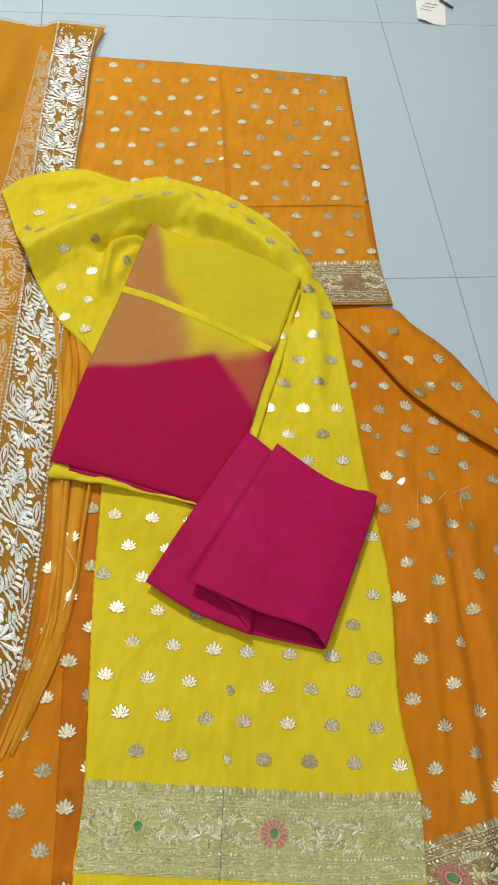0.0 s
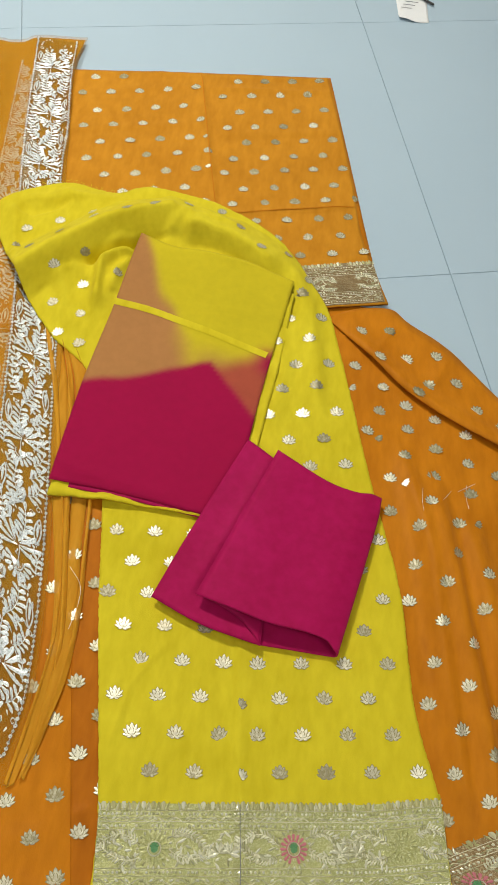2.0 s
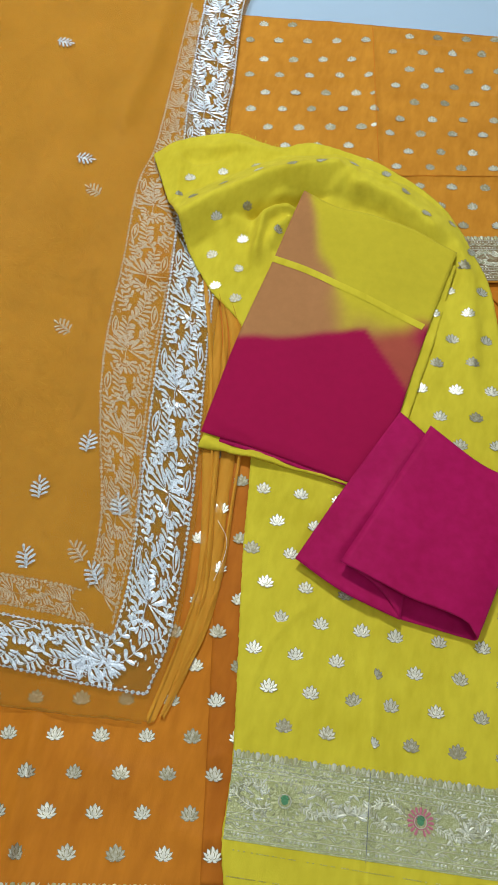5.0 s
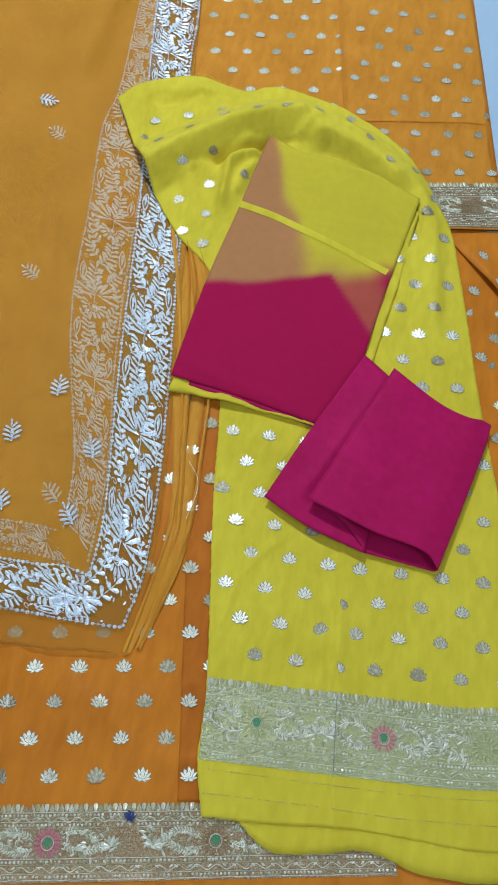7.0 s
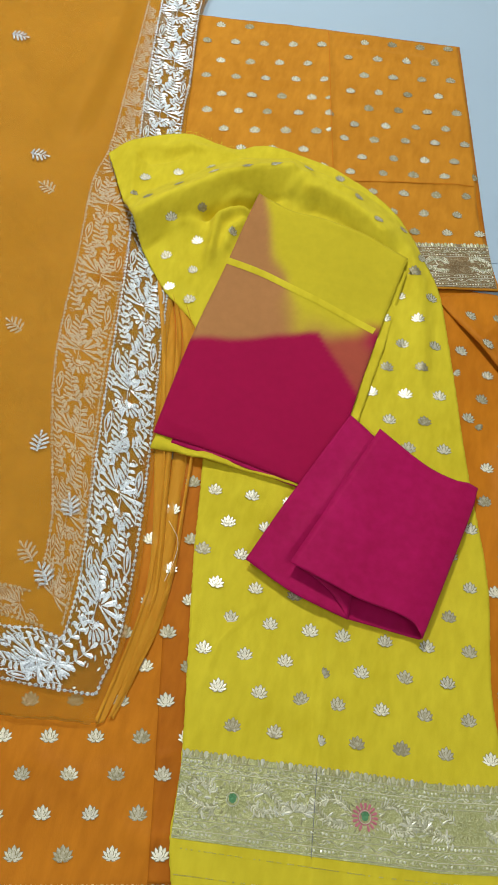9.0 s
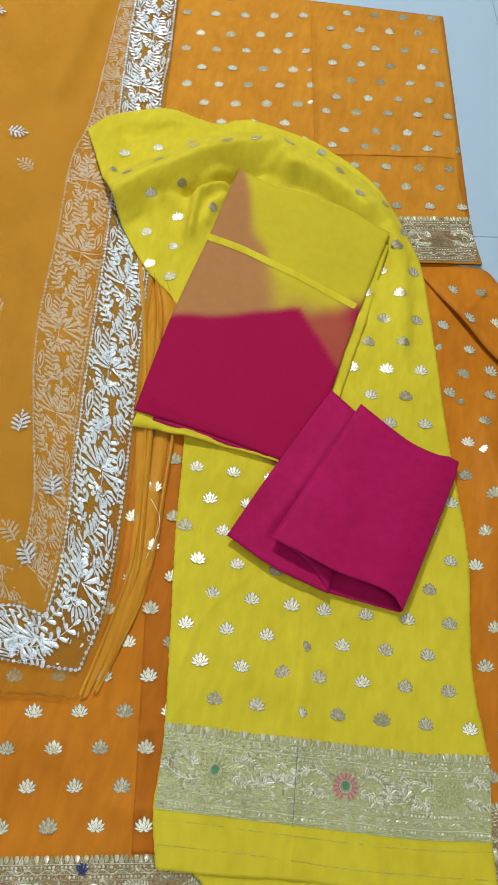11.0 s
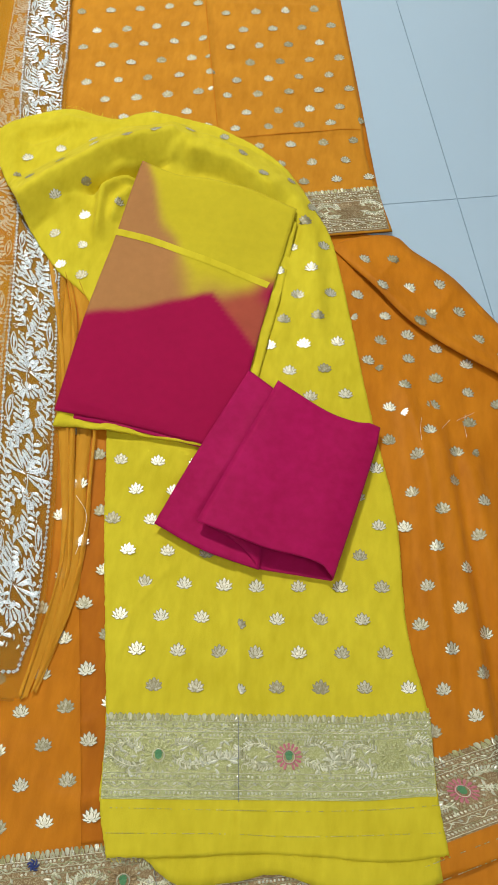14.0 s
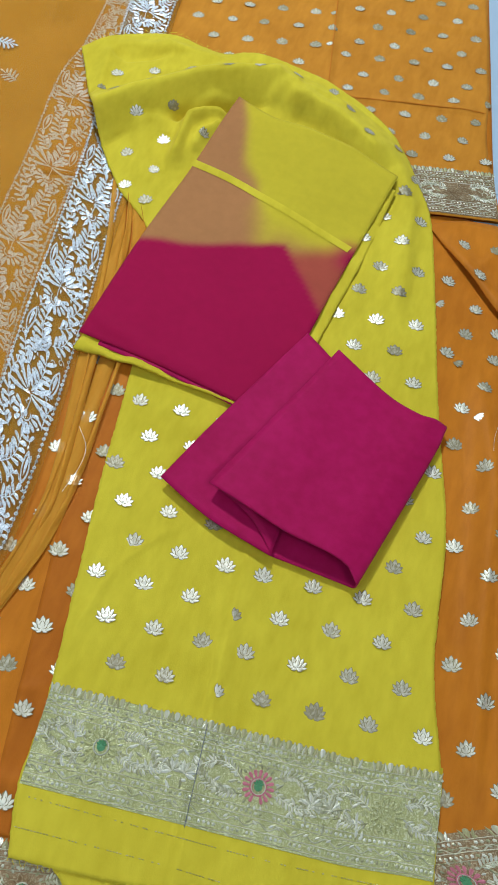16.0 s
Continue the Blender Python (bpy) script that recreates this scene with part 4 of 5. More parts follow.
def embroidered_border(sheet, outer, inner, material, parent, lift, wide=1.0, start=0.0, flip=1, dense=True):
    """Bead lines at a strip's edges and the repeat worked along it; if dense, over a dark sheer sheet that paints the
    stitches' shade.
    """
    place, length = along(outer, inner)
    n = int(length / 0.02)
    shade_v, shade_f = [], []
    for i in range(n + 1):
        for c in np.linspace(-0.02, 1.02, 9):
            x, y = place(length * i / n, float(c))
            shade_v.append((x, y, sheet.z(x, y) + lift - 0.0006))
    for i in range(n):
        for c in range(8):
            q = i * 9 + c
            shade_f.append((q, q + 9, q + 10, q + 1))
    # only the dense border gets the painted shade under it
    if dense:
        part("border_shade", shade_v, shade_f, BORDER_SHADE, parent, "painted shade under the border's embroidery")
    pile = Pile()
    for c in (0.0, 1.0):
        d = 0.004
        while d < length:
            x, y = place(d, c + border_random.uniform(-0.010, 0.010))
            pile.add(*turned(ring_shape(0.0008, border_random.uniform(0.0027, 0.0038), 0.0012, 7), x, y, border_random.random()))
            d += border_random.uniform(0.0078, 0.0102)
        pile.add(*ribbon([place(d, c) for d in np.arange(0.0, length, 0.01)], 0.0012, 0.0006))
    tagged(part("bead_line", lay(sheet, pile, lambda a, b: (a, b), lift), pile.f, material, parent, smooth=False), kind="stuff")
    # small stitched leaves between the larger devices
    fill = Pile()
    for n in range(int(length * (330 if dense else 60))):
        a, c = border_random.uniform(0.004, length - 0.012), border_random.uniform(0.07, 0.93)
        fill.add(*turned(lobe_shape(border_random.uniform(0.007, 0.011), 0.0032, 0.0006), a, 0, border_random.uniform(-2.4, -0.7)))
        fill.v[-14:] = [(p, c + q / 0.1, h) for p, q, h in fill.v[-14:]]
    tagged(part("filling_leaf", lay(sheet, fill, place, lift - 0.0003), fill.f, material, parent, smooth=False), kind="stuff")
    d, k = start, 0
    while d < length:
        size = math.dist(place(min(d + 0.1, length), 0.0), place(min(d + 0.1, length), 1.0)) / 0.1
        for name, draw in REPEAT:
            device = Pile()
            draw(device, wide)
            pts = [(d + b * size * 0.92, 0.5 + flip * a * 10.2, h) for a, b, h in device.v]
            if min(p[0] for p in pts) < 0.003 or max(p[0] for p in pts) > length - 0.003:
                continue
            device.v = pts
            faces = [tuple(reversed(q)) for q in device.f] if flip > 0 else device.f
            part(name, lay(sheet, device, place, lift), faces, material, parent, smooth=False)
        d, k, flip = d + 0.178 * size, k + 1, -flip


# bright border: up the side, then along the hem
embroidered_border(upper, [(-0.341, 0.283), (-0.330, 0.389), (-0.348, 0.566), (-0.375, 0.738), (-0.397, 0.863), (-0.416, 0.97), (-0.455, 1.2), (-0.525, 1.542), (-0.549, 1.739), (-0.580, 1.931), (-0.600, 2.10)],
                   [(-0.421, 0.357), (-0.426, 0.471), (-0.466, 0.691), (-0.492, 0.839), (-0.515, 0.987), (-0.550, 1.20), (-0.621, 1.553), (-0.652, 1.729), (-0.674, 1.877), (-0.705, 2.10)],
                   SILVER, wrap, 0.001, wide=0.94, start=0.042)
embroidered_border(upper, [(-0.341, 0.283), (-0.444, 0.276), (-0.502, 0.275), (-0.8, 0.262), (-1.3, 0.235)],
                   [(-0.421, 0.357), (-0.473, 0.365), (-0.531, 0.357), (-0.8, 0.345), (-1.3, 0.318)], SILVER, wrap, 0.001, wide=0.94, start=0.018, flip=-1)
corner = Pile()
border_random.seed(5)
fern(corner, (-0.470, 0.300), (-0.372, 0.352), -0.16, 7, 0.021, 0.0074)
fern(corner, (-0.430, 0.335), (-0.395, 0.420), -0.10, 6, 0.019, 0.0072)
splay(corner, (-0.425, 0.318), ((-100, .040, .2), (-75, .042, .1), (-128, .034, .2), (100, .030, -.2), (128, .028, -.2)), 0.0074)
part("corner_frond", lay(upper, corner, lambda a, b: (a, b), 0.0012), corner.f, SILVER, wrap, smooth=False)
# the same border on the lower layer, seen through the cloth
embroidered_border(under, [(-0.430, 0.38), (-0.446, 0.565), (-0.484, 0.74), (-0.512, 0.90), (-0.532, 1.05), (-0.56, 1.25), (-0.59, 1.47), (-0.615, 1.65), (-0.655, 2.0)],
                   [(-0.490, 0.43), (-0.510, 0.565), (-0.566, 0.731), (-0.603, 0.854), (-0.626, 0.975), (-0.647, 1.139), (-0.678, 1.351), (-0.672, 1.47), (-0.692, 1.677), (-0.726, 2.0)],
                   SILVER_GOLD, wrap, 0.0012, wide=0.92, start=-0.02, flip=-1, dense=False)
embroidered_border(under, [(-0.46, 0.372), (-0.55, 0.375), (-0.8, 0.36), (-1.3, 0.33)],
                   [(-0.50, 0.425), (-0.56, 0.425), (-0.8, 0.41), (-1.3, 0.38)], SILVER_GOLD, wrap, 0.0012, wide=0.92, dense=False)
sprig = Pile()
for k, (y, ln, wd) in enumerate(((-0.017, .0165, .0050), (-0.010, .0210, .0054), (-0.002, .0200, .0052), (0.006, .0160, .0048))):
    for e in (-1, 1):
        sprig.tie(*turned(lobe_shape(ln * (1.0 if e > 0 else 0.88), wd, 0.0018, 0.18 * e), 0.0006 * e, y + 0.0015 * e, -e * (1.02 - 0.12 * k)))
sprig.tie(*turned(lobe_shape(0.0165, 0.0048, 0.0020), 0, 0.010, -0.1))
sprig.tie(*turned(lobe_shape(0.028, 0.0062, 0.0024, 0.08), 0, -0.021, 0.0))
SPRIG_BRIGHT = mesh_of("sprig", sprig.v, sprig.f, SILVER, False)
SPRIG_MUTED = mesh_of("sprig_muted", sprig.v, sprig.f, SILVER_GOLD, False)
for x, y, a, me in ((-0.816, 1.39, -84, SPRIG_BRIGHT), (-0.768, 1.304, 70, SPRIG_MUTED), (-0.986, 1.744, -86, SPRIG_BRIGHT), (-0.713, 0.938, 66, SPRIG_MUTED),
                    (-0.580, 0.700, 10, SPRIG_BRIGHT), (-0.432, 0.731, 5, SPRIG_BRIGHT), (-0.484, 0.591, 25, SPRIG_BRIGHT), (-0.531, 0.490, 52, SPRIG_MUTED),
                    (-0.489, 0.457, 42, SPRIG_BRIGHT), (-0.637, 0.589, 20, SPRIG_BRIGHT), (-0.615, 0.457, 30, SPRIG_BRIGHT), (-0.93, 1.05, -70, SPRIG_BRIGHT),
                    (-0.80, 0.66, 15, SPRIG_BRIGHT), (-0.88, 0.80, -70, SPRIG_MUTED), (-1.10, 1.40, -80, SPRIG_BRIGHT)):
    on = upper if me is SPRIG_BRIGHT else under
    ob = part_mesh("embroidered_sprig", me, wrap)
    ob.matrix_basis = pose(x, y, on.z(x, y) + 0.0014, 0, 0, a)

for sheet, pts in ((upper, [(-0.300, 0.60), (-0.276, 0.57), (-0.272, 0.535), (-0.279, 0.49)]),):
    th = Pile()
    th.add(*ribbon(spline(pts, 16), 0.0008, 0.0005))
    part("loose_thread", lay(sheet, th, lambda a, b: (a, b), 0.020), th.f, SILVER_GOLD, wrap, "pale loose thread")

# ---- the yellow length ----
yellow = root("yellow_fabric", (0.05, 0.7, 0), "bright yellow crepe dress length with lotus motifs and gold band", "fabric")


def yellow_base(x, y):
    return 0.0145 + 0.012 * smooth01(1.0, 1.25, y) * smooth01(0.15, -0.15, x) + 0.004 * smooth01(1.1, 1.4, y)


YELLOW_FOLDS = [([(-0.565, 1.205), (-0.535, 1.243), (-0.495, 1.289), (-0.443, 1.338), (-0.380, 1.398), (-0.312, 1.437), (-0.250, 1.454), (-0.19, 1.452)], 0.075, 0.050, 0.062, "ramp"),
                ([(-0.480, 1.222), (-0.450, 1.262), (-0.410, 1.290), (-0.380, 1.310), (-0.372, 1.340), (-0.348, 1.367), (-0.300, 1.384)], 0.004, 0.022, 0.013, True),
                ([(-0.215, 1.412), (-0.170, 1.424), (-0.106, 1.412), (-0.045, 1.378), (0.02, 1.32)], 0.075, 0.028, 0.046, "ramp"),
                ([(-0.262, 1.365), (-0.236, 1.416), (-0.215, 1.445)], 0.006, 0.035, 0.012, True),
                ([(-0.602, 1.454), (-0.563, 1.437), (-0.518, 1.464), (-0.48, 1.505)], 0.012, 0.012, -0.009),
                ([(-0.301, 1.340), (-0.350, 1.334), (-0.376, 1.298), (-0.374, 1.235), (-0.372, 1.18)], 0.010, 0.006, 0.030, True),
                ([(-0.312, 1.320), (-0.342, 1.284), (-0.346, 1.225)], 0.008, 0.005, 0.020, True),
                ([(-0.415, 1.290), (-0.375, 1.330), (-0.335, 1.362), (-0.28, 1.385)], 0.010, 0.012, -0.020),
                ([(-0.607, 1.460), (-0.588, 1.374), (-0.566, 1.274)], 0.004, 0.014, 0.008, True),
                ([(-0.28, 1.50), (-0.18, 1.485), (-0.08, 1.44)], 0.02, 0.012, 0.010, True),
                ([(-0.52, 1.52), (-0.44, 1.485), (-0.33, 1.49)], 0.015, 0.012, 0.008, True),
                ([(-0.47, 1.30), (-0.43, 1.29), (-0.40, 1.25)], 0.02, 0.02, 0.006),
                ([(0.005, 0.545), (0.037, 0.245), (0.062, 0.05)], 0.014, 0.003, 0.0060, True),
                ([(0.03, 1.38), (0.085, 1.27), (0.11, 1.12), (0.12, 1.0)], 0.02, 0.03, 0.014),
                ([(0.0, 1.25), (0.05, 1.1), (0.03, 0.95)], 0.02, 0.02, 0.006),
                ([(-0.185, 0.30), (-0.16, 0.42), (-0.105, 0.50)], 0.004, 0.002, 0.0034, True),
                ([(-0.60, 1.47), (-0.48, 1.50), (-0.36, 1.505)], 0.02, 0.010, 0.008),
                ([(-0.49, 1.30), (-0.44, 1.22), (-0.40, 1.10)], 0.02, 0.02, 0.006)]
YELLOW_LEFT = [(-0.143, 0.027), (-0.168, 0.106), (-0.181, 0.232), (-0.239, 0.536), (-0.270, 0.733), (-0.300, 0.881), (-0.355, 1.025), (-0.454, 1.112), (-0.560, 1.251), (-0.664, 1.431)]
YELLOW_RIGHT = [(0.388, 0.083), (0.369, 0.17), (0.353, 0.289), (0.314, 0.435), (0.290, 0.636), (0.235, 0.844), (0.168, 1.128), (0.131, 1.262), (0.085, 1.342), (0.022, 1.434), (-0.052, 1.491), (-0.153, 1.540)]
y_under = Sheet(([(-0.085, 0.03), (-0.029, 0.000), (0.045, 0.010), (0.123, 0.030), (0.207, 0.016), (0.314, 0.022), (0.378, 0.045)], [(0.378, 0.045), (0.355, 0.3)],
                 [(-0.12, 0.3), (0.355, 0.3)], [(-0.085, 0.03), (-0.12, 0.3)]), 0.0115, folds=[([(0.0, 0.02), (0.10, 0.04), (0.22, 0.035)], 0.010, 0.008, 0.004), ([(0.20, 0.03), (0.28, 0.045), (0.36, 0.04)], 0.008, 0.005, 0.004, True)], broad=0.002, fine=0.0012, seed=14, thick=0.002, fray=0.0012)
y_under.build("under_layer", YELLOW, yellow)
ye = Sheet(([(-0.143, 0.027), (-0.052, 0.036), (0.067, 0.053), (0.171, 0.060), (0.292, 0.064), (0.388, 0.083)], YELLOW_RIGHT,
            [(-0.664, 1.431), (-0.62, 1.49), (-0.511, 1.542), (-0.43, 1.532), (-0.385, 1.527), (-0.310, 1.562), (-0.153, 1.540)], YELLOW_LEFT),
           yellow_base, folds=YELLOW_FOLDS, broad=0.0032, seed=15, step=0.0055, thick=0.0028, fray=0.0008)
ye.build("cloth", YELLOW, yellow)
lattices = (((-0.1805, 0.2852), (0.0705, 0.0051), (-0.0027, 0.0581), [(0, 0, 2), (1, .5, 2.5), (2, 0, 2), (3, -.5, 2.5), (4, 0, 2), (5, -.5, 1.5), (6, 0, 2), (7, -.5, 1.5)]),
            ((0.0960, 0.3078), (0.0744, 0.0081), (-0.0046, 0.0574), [(0, 0, 3), (1, -.5, 2.5), (2, 0, 2), (3, -.5, 2.5), (4, 1, 2), (5, 1.5, 2.5), (6, 1, 2), (7, 1.5, 2.5)]),
            ((0.1135, 0.8700), (0.0693, 0.0135), (-0.0111, 0.0593), [(0, 0, 1), (1, -.5, 1.5), (2, -1, 1), (3, -.5, .5), (4, 0, 1), (5, -.5, .5), (6, 0, 1), (7, .5, .5)]))
for origin, u, w, rows in lattices:
    for j, first, last in rows:
        a = first
        while a <= last:
            px, py = origin[0] + a * u[0] + j * w[0], origin[1] + a * u[1] + j * w[1]
            if all(inside(YELLOW_LEFT + YELLOW_RIGHT[::-1], px + d, py) for d in (-0.012, 0.012)):
                motif(ye, px, py, 5, yellow, "full")
            a += 1
for x, y in ((0.0325, 0.297), (0.021, 0.405)):
    motif(ye, x, y, 20, yellow, "half", 0.9)
for x, y in ((-0.565, 1.386), (-0.499, 1.422), (-0.427, 1.455), (-0.478, 1.358), (-0.537, 1.304), (-0.417, 1.315), (-0.472, 1.265), (-0.408, 1.241), (-0.464, 1.189),
             (-0.398, 1.168), (-0.438, 1.116), (-0.389, 1.095), (-0.281, 1.454), (-0.211, 1.487), (-0.136, 1.511), (-0.344, 1.43), (-0.086, 1.444), (-0.033, 1.382), (-0.412, 1.407), (-0.339, 1.276), (0.030, 1.398), (0.083, 1.340)):
    motif(ye, x, y, 30, yellow, motif_random.choice(("full", "side")), 0.92)
motif(ye, -0.575, 1.322, 100, yellow, "half", 0.9)
brocade_band(ye, yellow, lambda a, b: (-0.166 + a * 0.9942 - b * 0.105, 0.107 + a * 0.094 + b * 0.9942 + 0.008 * smooth01(0.4, 0.54, a)),
             0.537, 0.127, BAND_YELLOW, [(0.088, "plain"), (0.300, "bloom"), (0.470, "silver")], "pale greenish gold brocade band", 24)
for pts in ([(-0.149, 0.096), (0.02, 0.110), (0.167, 0.123), (0.291, 0.139), (0.376, 0.154)], [(-0.150, 0.060), (0.03, 0.077), (0.169, 0.087), (0.379, 0.114)]):
    st = Pile()
    line = spline(pts, 130)
    for k in range(0, 129):
        if motif_random.random() < 0.62:
            d = line[k + 1] - line[k]
            st.add(*turned(leaf_shape(0.0034, 0.0014, 0.0009), float(line[k][0]), float(line[k][1]), math.atan2(d[1], d[0]) - math.pi / 2))
    tagged(part("gold_stitch_line", lay(ye, st, lambda a, b: (a, b), 0.0008), st.f, ZARI_EDGE, yellow, smooth=False), kind="stuff")
# shadow lines of three creases, painted as thin dark ribbons
for name_to, sh, pts in ((yellow, ye, [(0.0375, 0.250), (0.044, 0.19), (0.051, 0.125)]), (orange_left, ol, [(-0.078, 0.045), (-0.062, 0.0), (-0.048, -0.045)]), (orange_left, ol, [(-0.505, -0.035), (-0.49, -0.08), (-0.475, -0.135)])):
    cr = Pile()
    cr.add(*ribbon(spline(pts, 12), 0.0009, 0.0003))
    part("crease_shade", lay(sh, cr, lambda a, b: (a, b), 0.0024), cr.f, INK_AND_SHADE, name_to, "painted dark shade line of a sharp crease")
# frayed threads on the turned-over end and the hem
fr = random.Random(5)
for edge, n, size in (([(-0.664, 1.431), (-0.62, 1.49), (-0.511, 1.542), (-0.43, 1.532), (-0.385, 1.527), (-0.310, 1.562)], 55, 0.012), ([(-0.143, 0.027), (-0.052, 0.036), (0.067, 0.053), (0.171, 0.060), (0.292, 0.064), (0.388, 0.083)], 70, 0.006)):
    fringe = Pile()
    up = 1 if size > 0.01 else -1
    for p in spline(edge, n):
        x, y = float(p[0]), float(p[1])
        ln = fr.uniform(0.3, 1.2) * size
        fringe.add(*ribbon([(x, y), (x + fr.uniform(-0.4, 0.4) * ln, y + up * ln * 0.5), (x + fr.uniform(-0.8, 0.8) * ln, y + up * ln)], 0.0009, 0.0005))
    part("frayed_edge", lay(ye, fringe, lambda a, b: (a, b), -0.001), fringe.f, YELLOW, yellow)

# ---- the dip-dyed folded cloth ----
dyed = root("dip_dyed_fabric", (-0.17, 1.05, 0.03), "folded georgette cloth dip-dyed yellow, tan and magenta", "fabric")
Y_COL, T_COL, M_COL, R_COL = (0.62, 0.49, 0.026), (0.46, 0.205, 0.072), (0.375, 0.006, 0.058), (0.43, 0.085, 0.050)


def blend(a, b, t):
    return tuple(p + (q - p) * t for p, q in zip(a, b))


def dye_colour(u, v):
    v = v + 0.02 * wobble(u, v, 0.2, 3)
    edge = 0.03 + 1.12 * (1 - v) + 0.04 * wobble(u, v, 0.15, 8)
    soft = 0.045 + 0.11 * smooth01(0.70, 0.58, v)
    tan = smooth01(edge + soft, edge - soft, u)
    tan = max(tan, 0.85 * smooth01(0.66, 0.52, v) * smooth01(0.40, 0.75, u))
    c = blend(Y_COL, T_COL, tan)
    lid = 0.51 + 0.16 * max(0.0, u - 0.64) / 0.36
    c = blend(c, R_COL, smooth01(lid + 0.05, lid - 0.05, v) * smooth01(0.60, 0.68, u))
    c = blend(c, M_COL, smooth01(0.09, 0.0, math.hypot((1 - u) * 0.6, v - 0.640)) * 0.95)
    line = 0.355 + 0.30 * min(u, 0.67) - 0.5 * max(0, u - 0.67)
    return blend(c, M_COL, smooth01(line + 0.018, line - 0.018, v))


def dyed_base(x, y):
    return 0.0275 + 0.026 * smooth01(1.15, 1.38, y)


dy2 = Sheet(([(-0.374, 0.737), (-0.32, 0.738), (-0.24, 0.736), (-0.107, 0.730), (-0.01, 0.715)], [(-0.01, 0.715), (0.005, 0.879), (0.035, 1.1), (0.053, 1.280)],
             [(-0.295, 1.365), (-0.13, 1.33), (0.053, 1.280)], [(-0.374, 0.738), (-0.345, 1.0), (-0.295, 1.365)]), lambda x, y: dyed_base(x, y) - 0.006,
            folds=[([(-0.36, 0.745), (-0.24, 0.732), (-0.10, 0.722)], 0.006, 0.005, 0.004), ([(-0.37, 0.752), (-0.30, 0.742), (-0.20, 0.744)], 0.004, 0.003, 0.006, True), ([(-0.28, 0.738), (-0.18, 0.733), (-0.06, 0.722)], 0.004, 0.003, 0.005, True)], broad=0.003, fine=0.0052, seed=17, thick=0.006, step=0.006, fray=0.0006)
dy2.build("under_fold", YELLOW, dyed, "bright yellow inner fold")
dy = Sheet(([(-0.376, 0.768), (-0.253, 0.757), (-0.108, 0.736), (-0.03, 0.722)], [(-0.03, 0.722), (-0.012, 0.898), (0.015, 1.1), (0.049, 1.307)],
            [(-0.303, 1.391), (-0.22, 1.362), (-0.129, 1.355), (-0.04, 1.338), (0.049, 1.307)], [(-0.376, 0.768), (-0.359, 0.995), (-0.330, 1.208), (-0.303, 1.391)]),
           dyed_base, folds=[([(-0.35, 0.790), (-0.24, 0.772), (-0.14, 0.757)], 0.006, 0.003, 0.004, True), ([(-0.37, 0.805), (-0.28, 0.785)], 0.006, 0.003, 0.004, True), ([(-0.36, 1.02), (-0.25, 1.035)], 0.008, 0.004, 0.0010),
                             ([(-0.22, 1.375), (-0.12, 1.345), (-0.02, 1.335)], 0.02, 0.01, 0.004)], broad=0.0014, seed=18, step=0.0085, thick=0.002)
dy.build("cloth", DYED, dyed, colour=dye_colour)
edge_fold = Sheet(([(-0.338, 0.757), (-0.22, 0.745), (-0.108, 0.729), (-0.03, 0.716)], [(-0.03, 0.716), (-0.028, 0.76)], [(-0.338, 0.80), (-0.03, 0.76)], [(-0.338, 0.757), (-0.338, 0.80)]),
                  lambda x, y: dyed_base(x, y) - 0.0036, folds=[([(-0.33, 0.766), (-0.22, 0.751), (-0.10, 0.732)], 0.003, 0.004, 0.0014, True)], broad=0.001, seed=33, step=0.005, thick=0.0012)
edge_fold.build("edge_fold", MAGENTA, dyed, "magenta lower fold of the edge")
seam = Pile()
seam.add(*ribbon(spline([(-0.332, 1.205), (-0.25, 1.192), (-0.16, 1.167), (-0.06, 1.135), (0.006, 1.112)], 40), 0.016, 0.0009))
sv = [(x + (0.002 * math.sin(40 * x)), y, z) for x, y, z in lay(dy, seam, lambda a, b: (a, b), 0.0008)]
part("seam_strip", sv, seam.f, YELLOW, dyed, "narrow yellow seam strip")

# ---- the magenta folded cloth ----
magenta = root("magenta_fabric", (0.06, 0.7, 0.03), "plain magenta crepe cloth folded into a loose square", "fabric")


def back_z(x, y):
    return 0.036 + 0.004 * smooth01(0.72, 0.92, y) - 0.003 * smooth01(0.66, 0.54, y) + 0.003 * smooth01(1.0, 0.98, x)


bk = Sheet(([(-0.150, 0.562), (-0.058, 0.523), (0.046, 0.498)], [(0.046, 0.498), (0.05, 0.7), (0.042, 0.858)], [(-0.013, 0.894), (0.015, 0.876), (0.042, 0.858)],
            [(-0.150, 0.562), (-0.089, 0.717), (-0.013, 0.894)]), back_z, folds=[([(-0.09, 0.58), (-0.02, 0.72), (0.03, 0.84)], 0.012, 0.02, 0.004)], broad=0.0012, seed=19, step=0.008, thick=0.0018)
bk.build("back_leaf", MAGENTA, magenta)


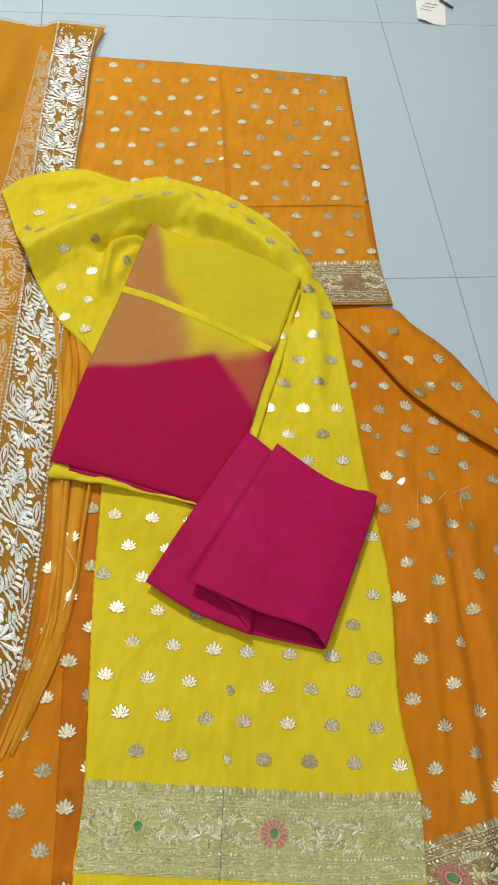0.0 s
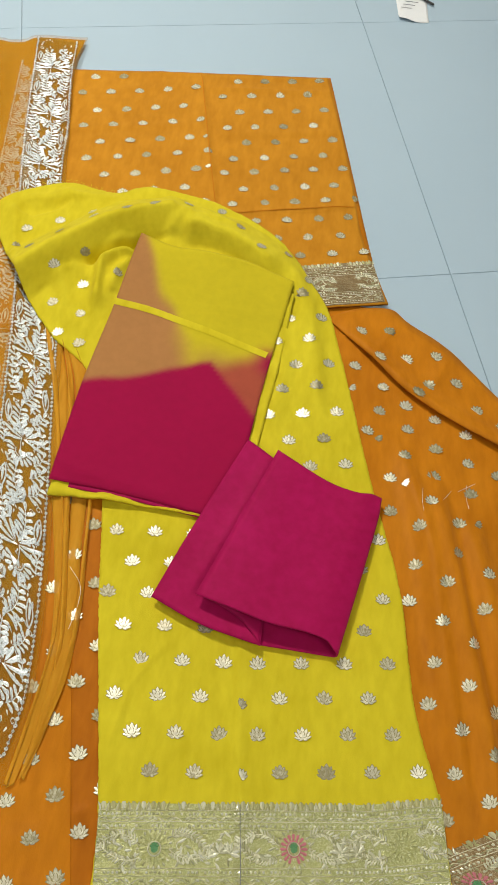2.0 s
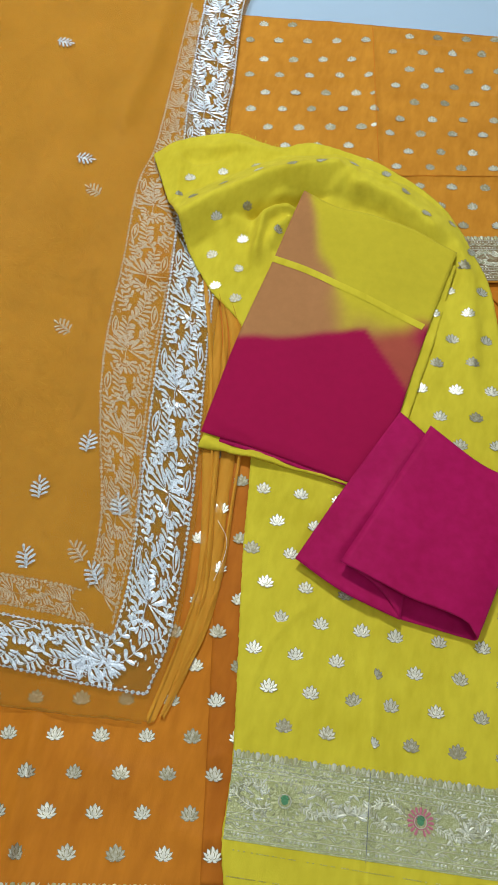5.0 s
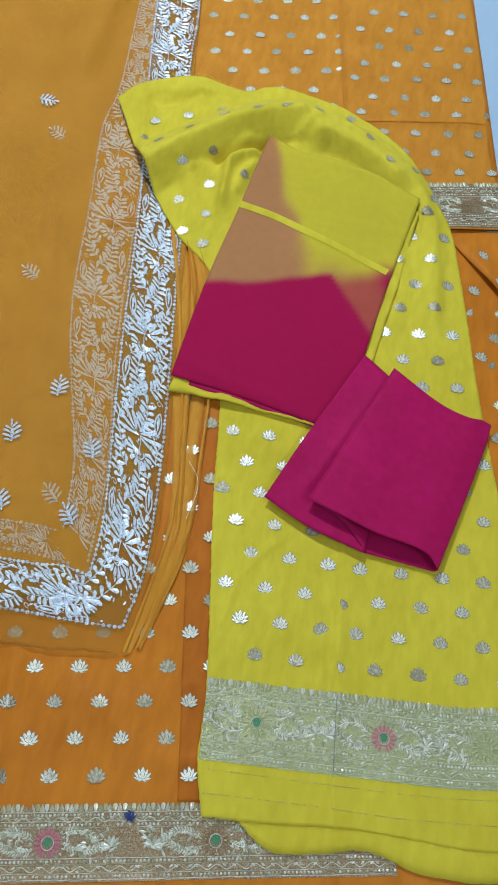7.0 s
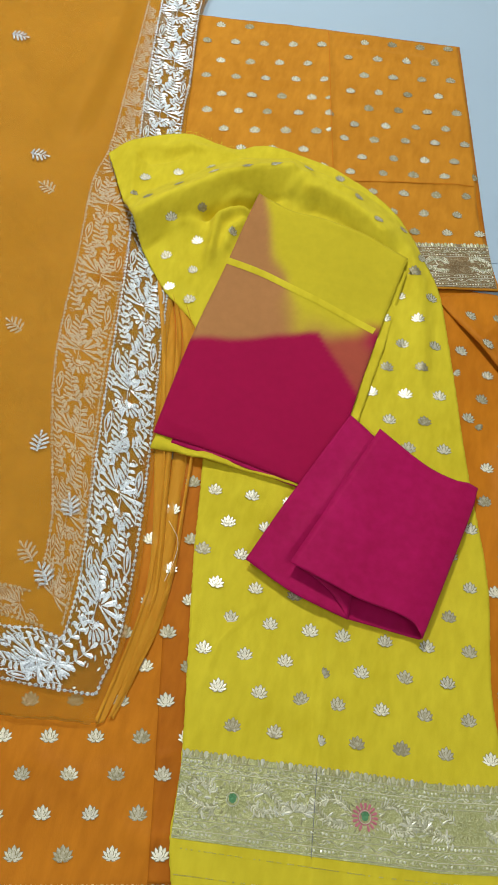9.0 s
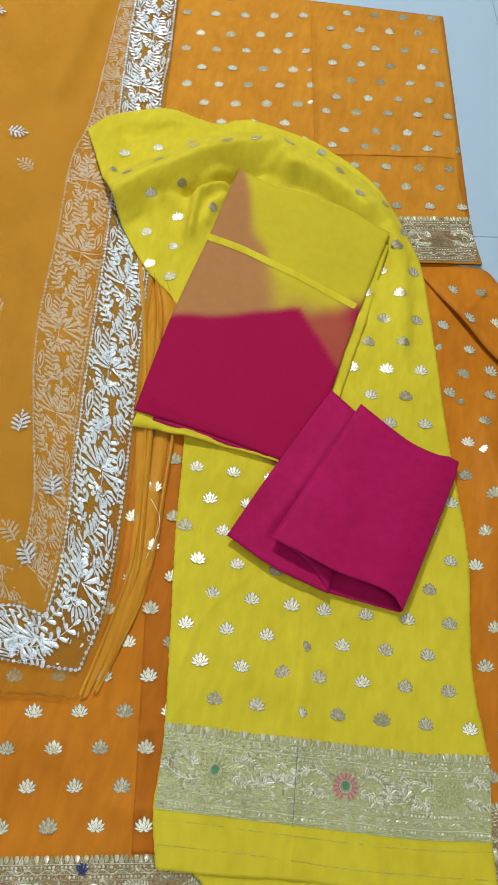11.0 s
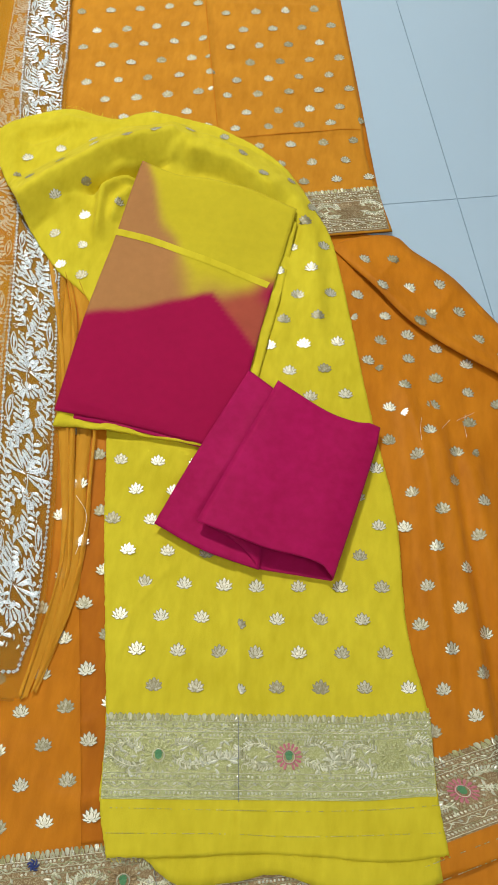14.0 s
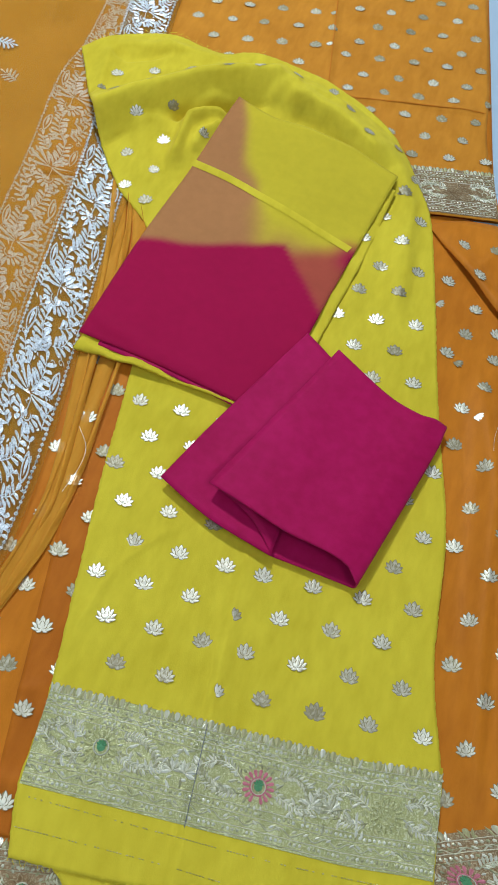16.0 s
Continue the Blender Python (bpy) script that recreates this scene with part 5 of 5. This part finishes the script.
def roll_mesh():
    """The front leaf: a cloth that comes from below, rolls over at its free side and lies back on top; open at the near end."""
    v, f = [], []
    n, m = 60, 40
    prof = []
    for k in range(m + 1):
        t = k / m
        if t < 0.40:
            prof.append((0.40 + 0.59 * t / 0.40, 0.0, 0))
        elif t < 0.52:
            a = math.pi * ((t - 0.40) / 0.12 - 0.5)
            prof.append((0.9895 + 0.0105 * math.cos(a) * 1.6, 0.36 + 0.36 * math.sin(a), 1))
        else:
            top = 0.9895 * (1 - (t - 0.52) / 0.48)
            prof.append((top, 1.0 - 0.28 * smooth01(0.80, 0.99, top) ** 2, 2))
    d, c = np.array((-0.074, 0.566)), np.array((0.176, 0.496))
    a, b = np.array((0.046, 0.872)), np.array((0.256, 0.800))
    for j in range(n + 1):
        w = j / n
        for u, hh, zone in prof:
            sag = 0.0
            p = (1 - w) * ((1 - u) * d + u * c) + w * ((1 - u) * a + u * b)
            top_edge = np.array((0.0, -0.016 * math.sin(math.pi * min(1, u)) * w ** 6 + 0.012 * smooth01(0.75, 1.0, u) * w ** 4))
            if zone == 2:
                near = np.array((0.0, 0.013 * smooth01(0.45, 0.88, u) * smooth01(1.0, 0.93, u))) * (1 - w) ** 3
            else:
                near = np.array((0.0, -0.030 * max(0.0, min(1.0, (1 - u) / 0.52)))) * (1 - w) ** 3
            p = p + top_edge + near + np.array((-0.005, -0.007)) * smooth01(0.84, 1.0, u) * smooth01(0.86, 1.0, w)
            low = 0.018 + 0.006 * (1 - w)
            gap = (0.036 - 0.002 * smooth01(0.5, 1.0, u)) * (1 - 0.30 * w)
            z = low + gap * hh + (0.004 * math.sin(math.pi * u) * (1 - w) ** 2 if zone == 2 else 0) + 0.0012 * wobble(p[0], p[1], 0.07, 4)
            z += ((0.004 + 0.007 * w) * smooth01(0.6, 0.1, u) if zone == 2 else 0.0)
            v.append((float(p[0]), float(p[1] - sag), float(z)))
    for j in range(n):
        for k in range(m):
            q = j * (m + 1) + k
            f.append((q, q + 1, q + m + 2, q + m + 1))
    return v, f


v, f = roll_mesh()
front = part("front_leaf", v, f, MAGENTA, magenta)
sol = front.modifiers.new("thickness", "SOLIDIFY")
sol.thickness, sol.offset = 0.0016, 0.0
# the inner leaf that doubles back under the front one
mid_v, mid_f = [], []
for j in range(21):
    w = j / 20
    for k in range(17):
        t = k / 16
        near = np.array((0.045, 0.500)) * (1 - t) + np.array((-0.066, 0.570)) * t
        far = np.array((0.048, 0.80)) * (1 - t) + np.array((0.020, 0.83)) * t
        p = (1 - w) * near + w * far
        lift = math.sin(math.pi * t * 0.5)
        mid_v.append((float(p[0] + 0.012 * math.sin(math.pi * t) * (1 - w)), float(p[1] + 0.006 * math.sin(math.pi * t) * (1 - w)), 0.035 + (0.014 * lift) * (1 - 0.6 * w)))
for j in range(20):
    for k in range(16):
        q = j * 17 + k
        mid_f.append((q, q + 1, q + 18, q + 17))
inner = part("inner_leaf", mid_v, mid_f, MAGENTA, magenta)
sol = inner.modifiers.new("thickness", "SOLIDIFY")
sol.thickness, sol.offset = 0.0016, 0.0

# ---- the slip of paper with its pen ----
slip = root("paper_slip", (0.335, 2.50, 0), "small white paper slip with faint handwriting, lying on the tiles", "paper")
pv, pf = [], []
grid = coons([(0.296, 2.424), (0.335, 2.418), (0.386, 2.424)], [(0.386, 2.424), (0.380, 2.56)], [(0.283, 2.566), (0.380, 2.56)], [(0.296, 2.424), (0.283, 2.566)], 12, 12)
for j in range(13):
    for i in range(13):
        x, y = grid[j, i]
        pv.append((float(x), float(y), 0.002 + 0.010 * (max(0, 2.45 - y) / 0.03) ** 2 * smooth01(0.36, 0.30, x) + 0.001 * wobble(x, y, 0.05, 2)))
for j in range(12):
    for i in range(12):
        q = j * 13 + i
        pf.append((q, q + 1, q + 14, q + 13))
sheet_ob = part("sheet", pv, pf, PAPER, slip)
sol = sheet_ob.modifiers.new("thickness", "SOLIDIFY")
sol.thickness = 0.0006
for k in range(3):
    part("writing_bar", *box(0.302 + 0.006 * k, 0.335 + 0.010 * k, 2.485 + 0.017 * k, 2.4868 + 0.017 * k, 0.0038, 0.0042), INK_AND_SHADE, slip, "illegible pencil line", smooth=False)
pen = root("pen", (0.40, 2.54, 0), "thin black pen lying on the paper slip", "pen")
pv, pf = [], []
pa, pb = Vector((0.355, 2.545, 0.009)), Vector((0.402, 2.513, 0.007))
side = Vector((0, 0, 1)).cross(pb - pa).normalized()
prof = ((0, 0.001), (0.06, 0.003), (0.1, 0.0035), (0.9, 0.0035), (1.0, 0.0025))
for t, r in prof:
    for k in range(8):
        a = 2 * math.pi * k / 8
        p = pa + (pb - pa) * t + side * r * math.cos(a) + Vector((0, 0, r * math.sin(a)))
        pv.append(tuple(p))
for s in range(len(prof) - 1):
    for k in range(8):
        pf.append((s * 8 + k, s * 8 + (k + 1) % 8, s * 8 + 8 + (k + 1) % 8, s * 8 + 8 + k))
pf += [tuple(range(7, -1, -1)), tuple(range(32, 40))]
part("barrel", pv, pf, BLACK, pen)

# ---- floor tiles ----
tv, tf = [], []
h = PITCH / 2 - 0.0006
for z, e in ((-0.012, 0.0), (-0.0012, 0.0), (0.0, 0.0007)):
    tv += [(-h + e, -h + e, z), (h - e, -h + e, z), (h - e, h - e, z), (-h + e, h - e, z)]
for s in (0, 4):
    for k in range(4):
        tf.append((s + k, s + (k + 1) % 4, s + 4 + (k + 1) % 4, s + 4 + k))
tf.append((8, 9, 10, 11))
tile_mesh = mesh_of("tile", tv, tf, TILE, smooth=False)
for i in range(-4, 3):
    for j in range(-4, 3):
        ob = new("tile", tile_mesh)
        ob.parent = floor
        ob.matrix_basis = pose((i + 0.5) * PITCH, (j + 0.5) * PITCH, 0)
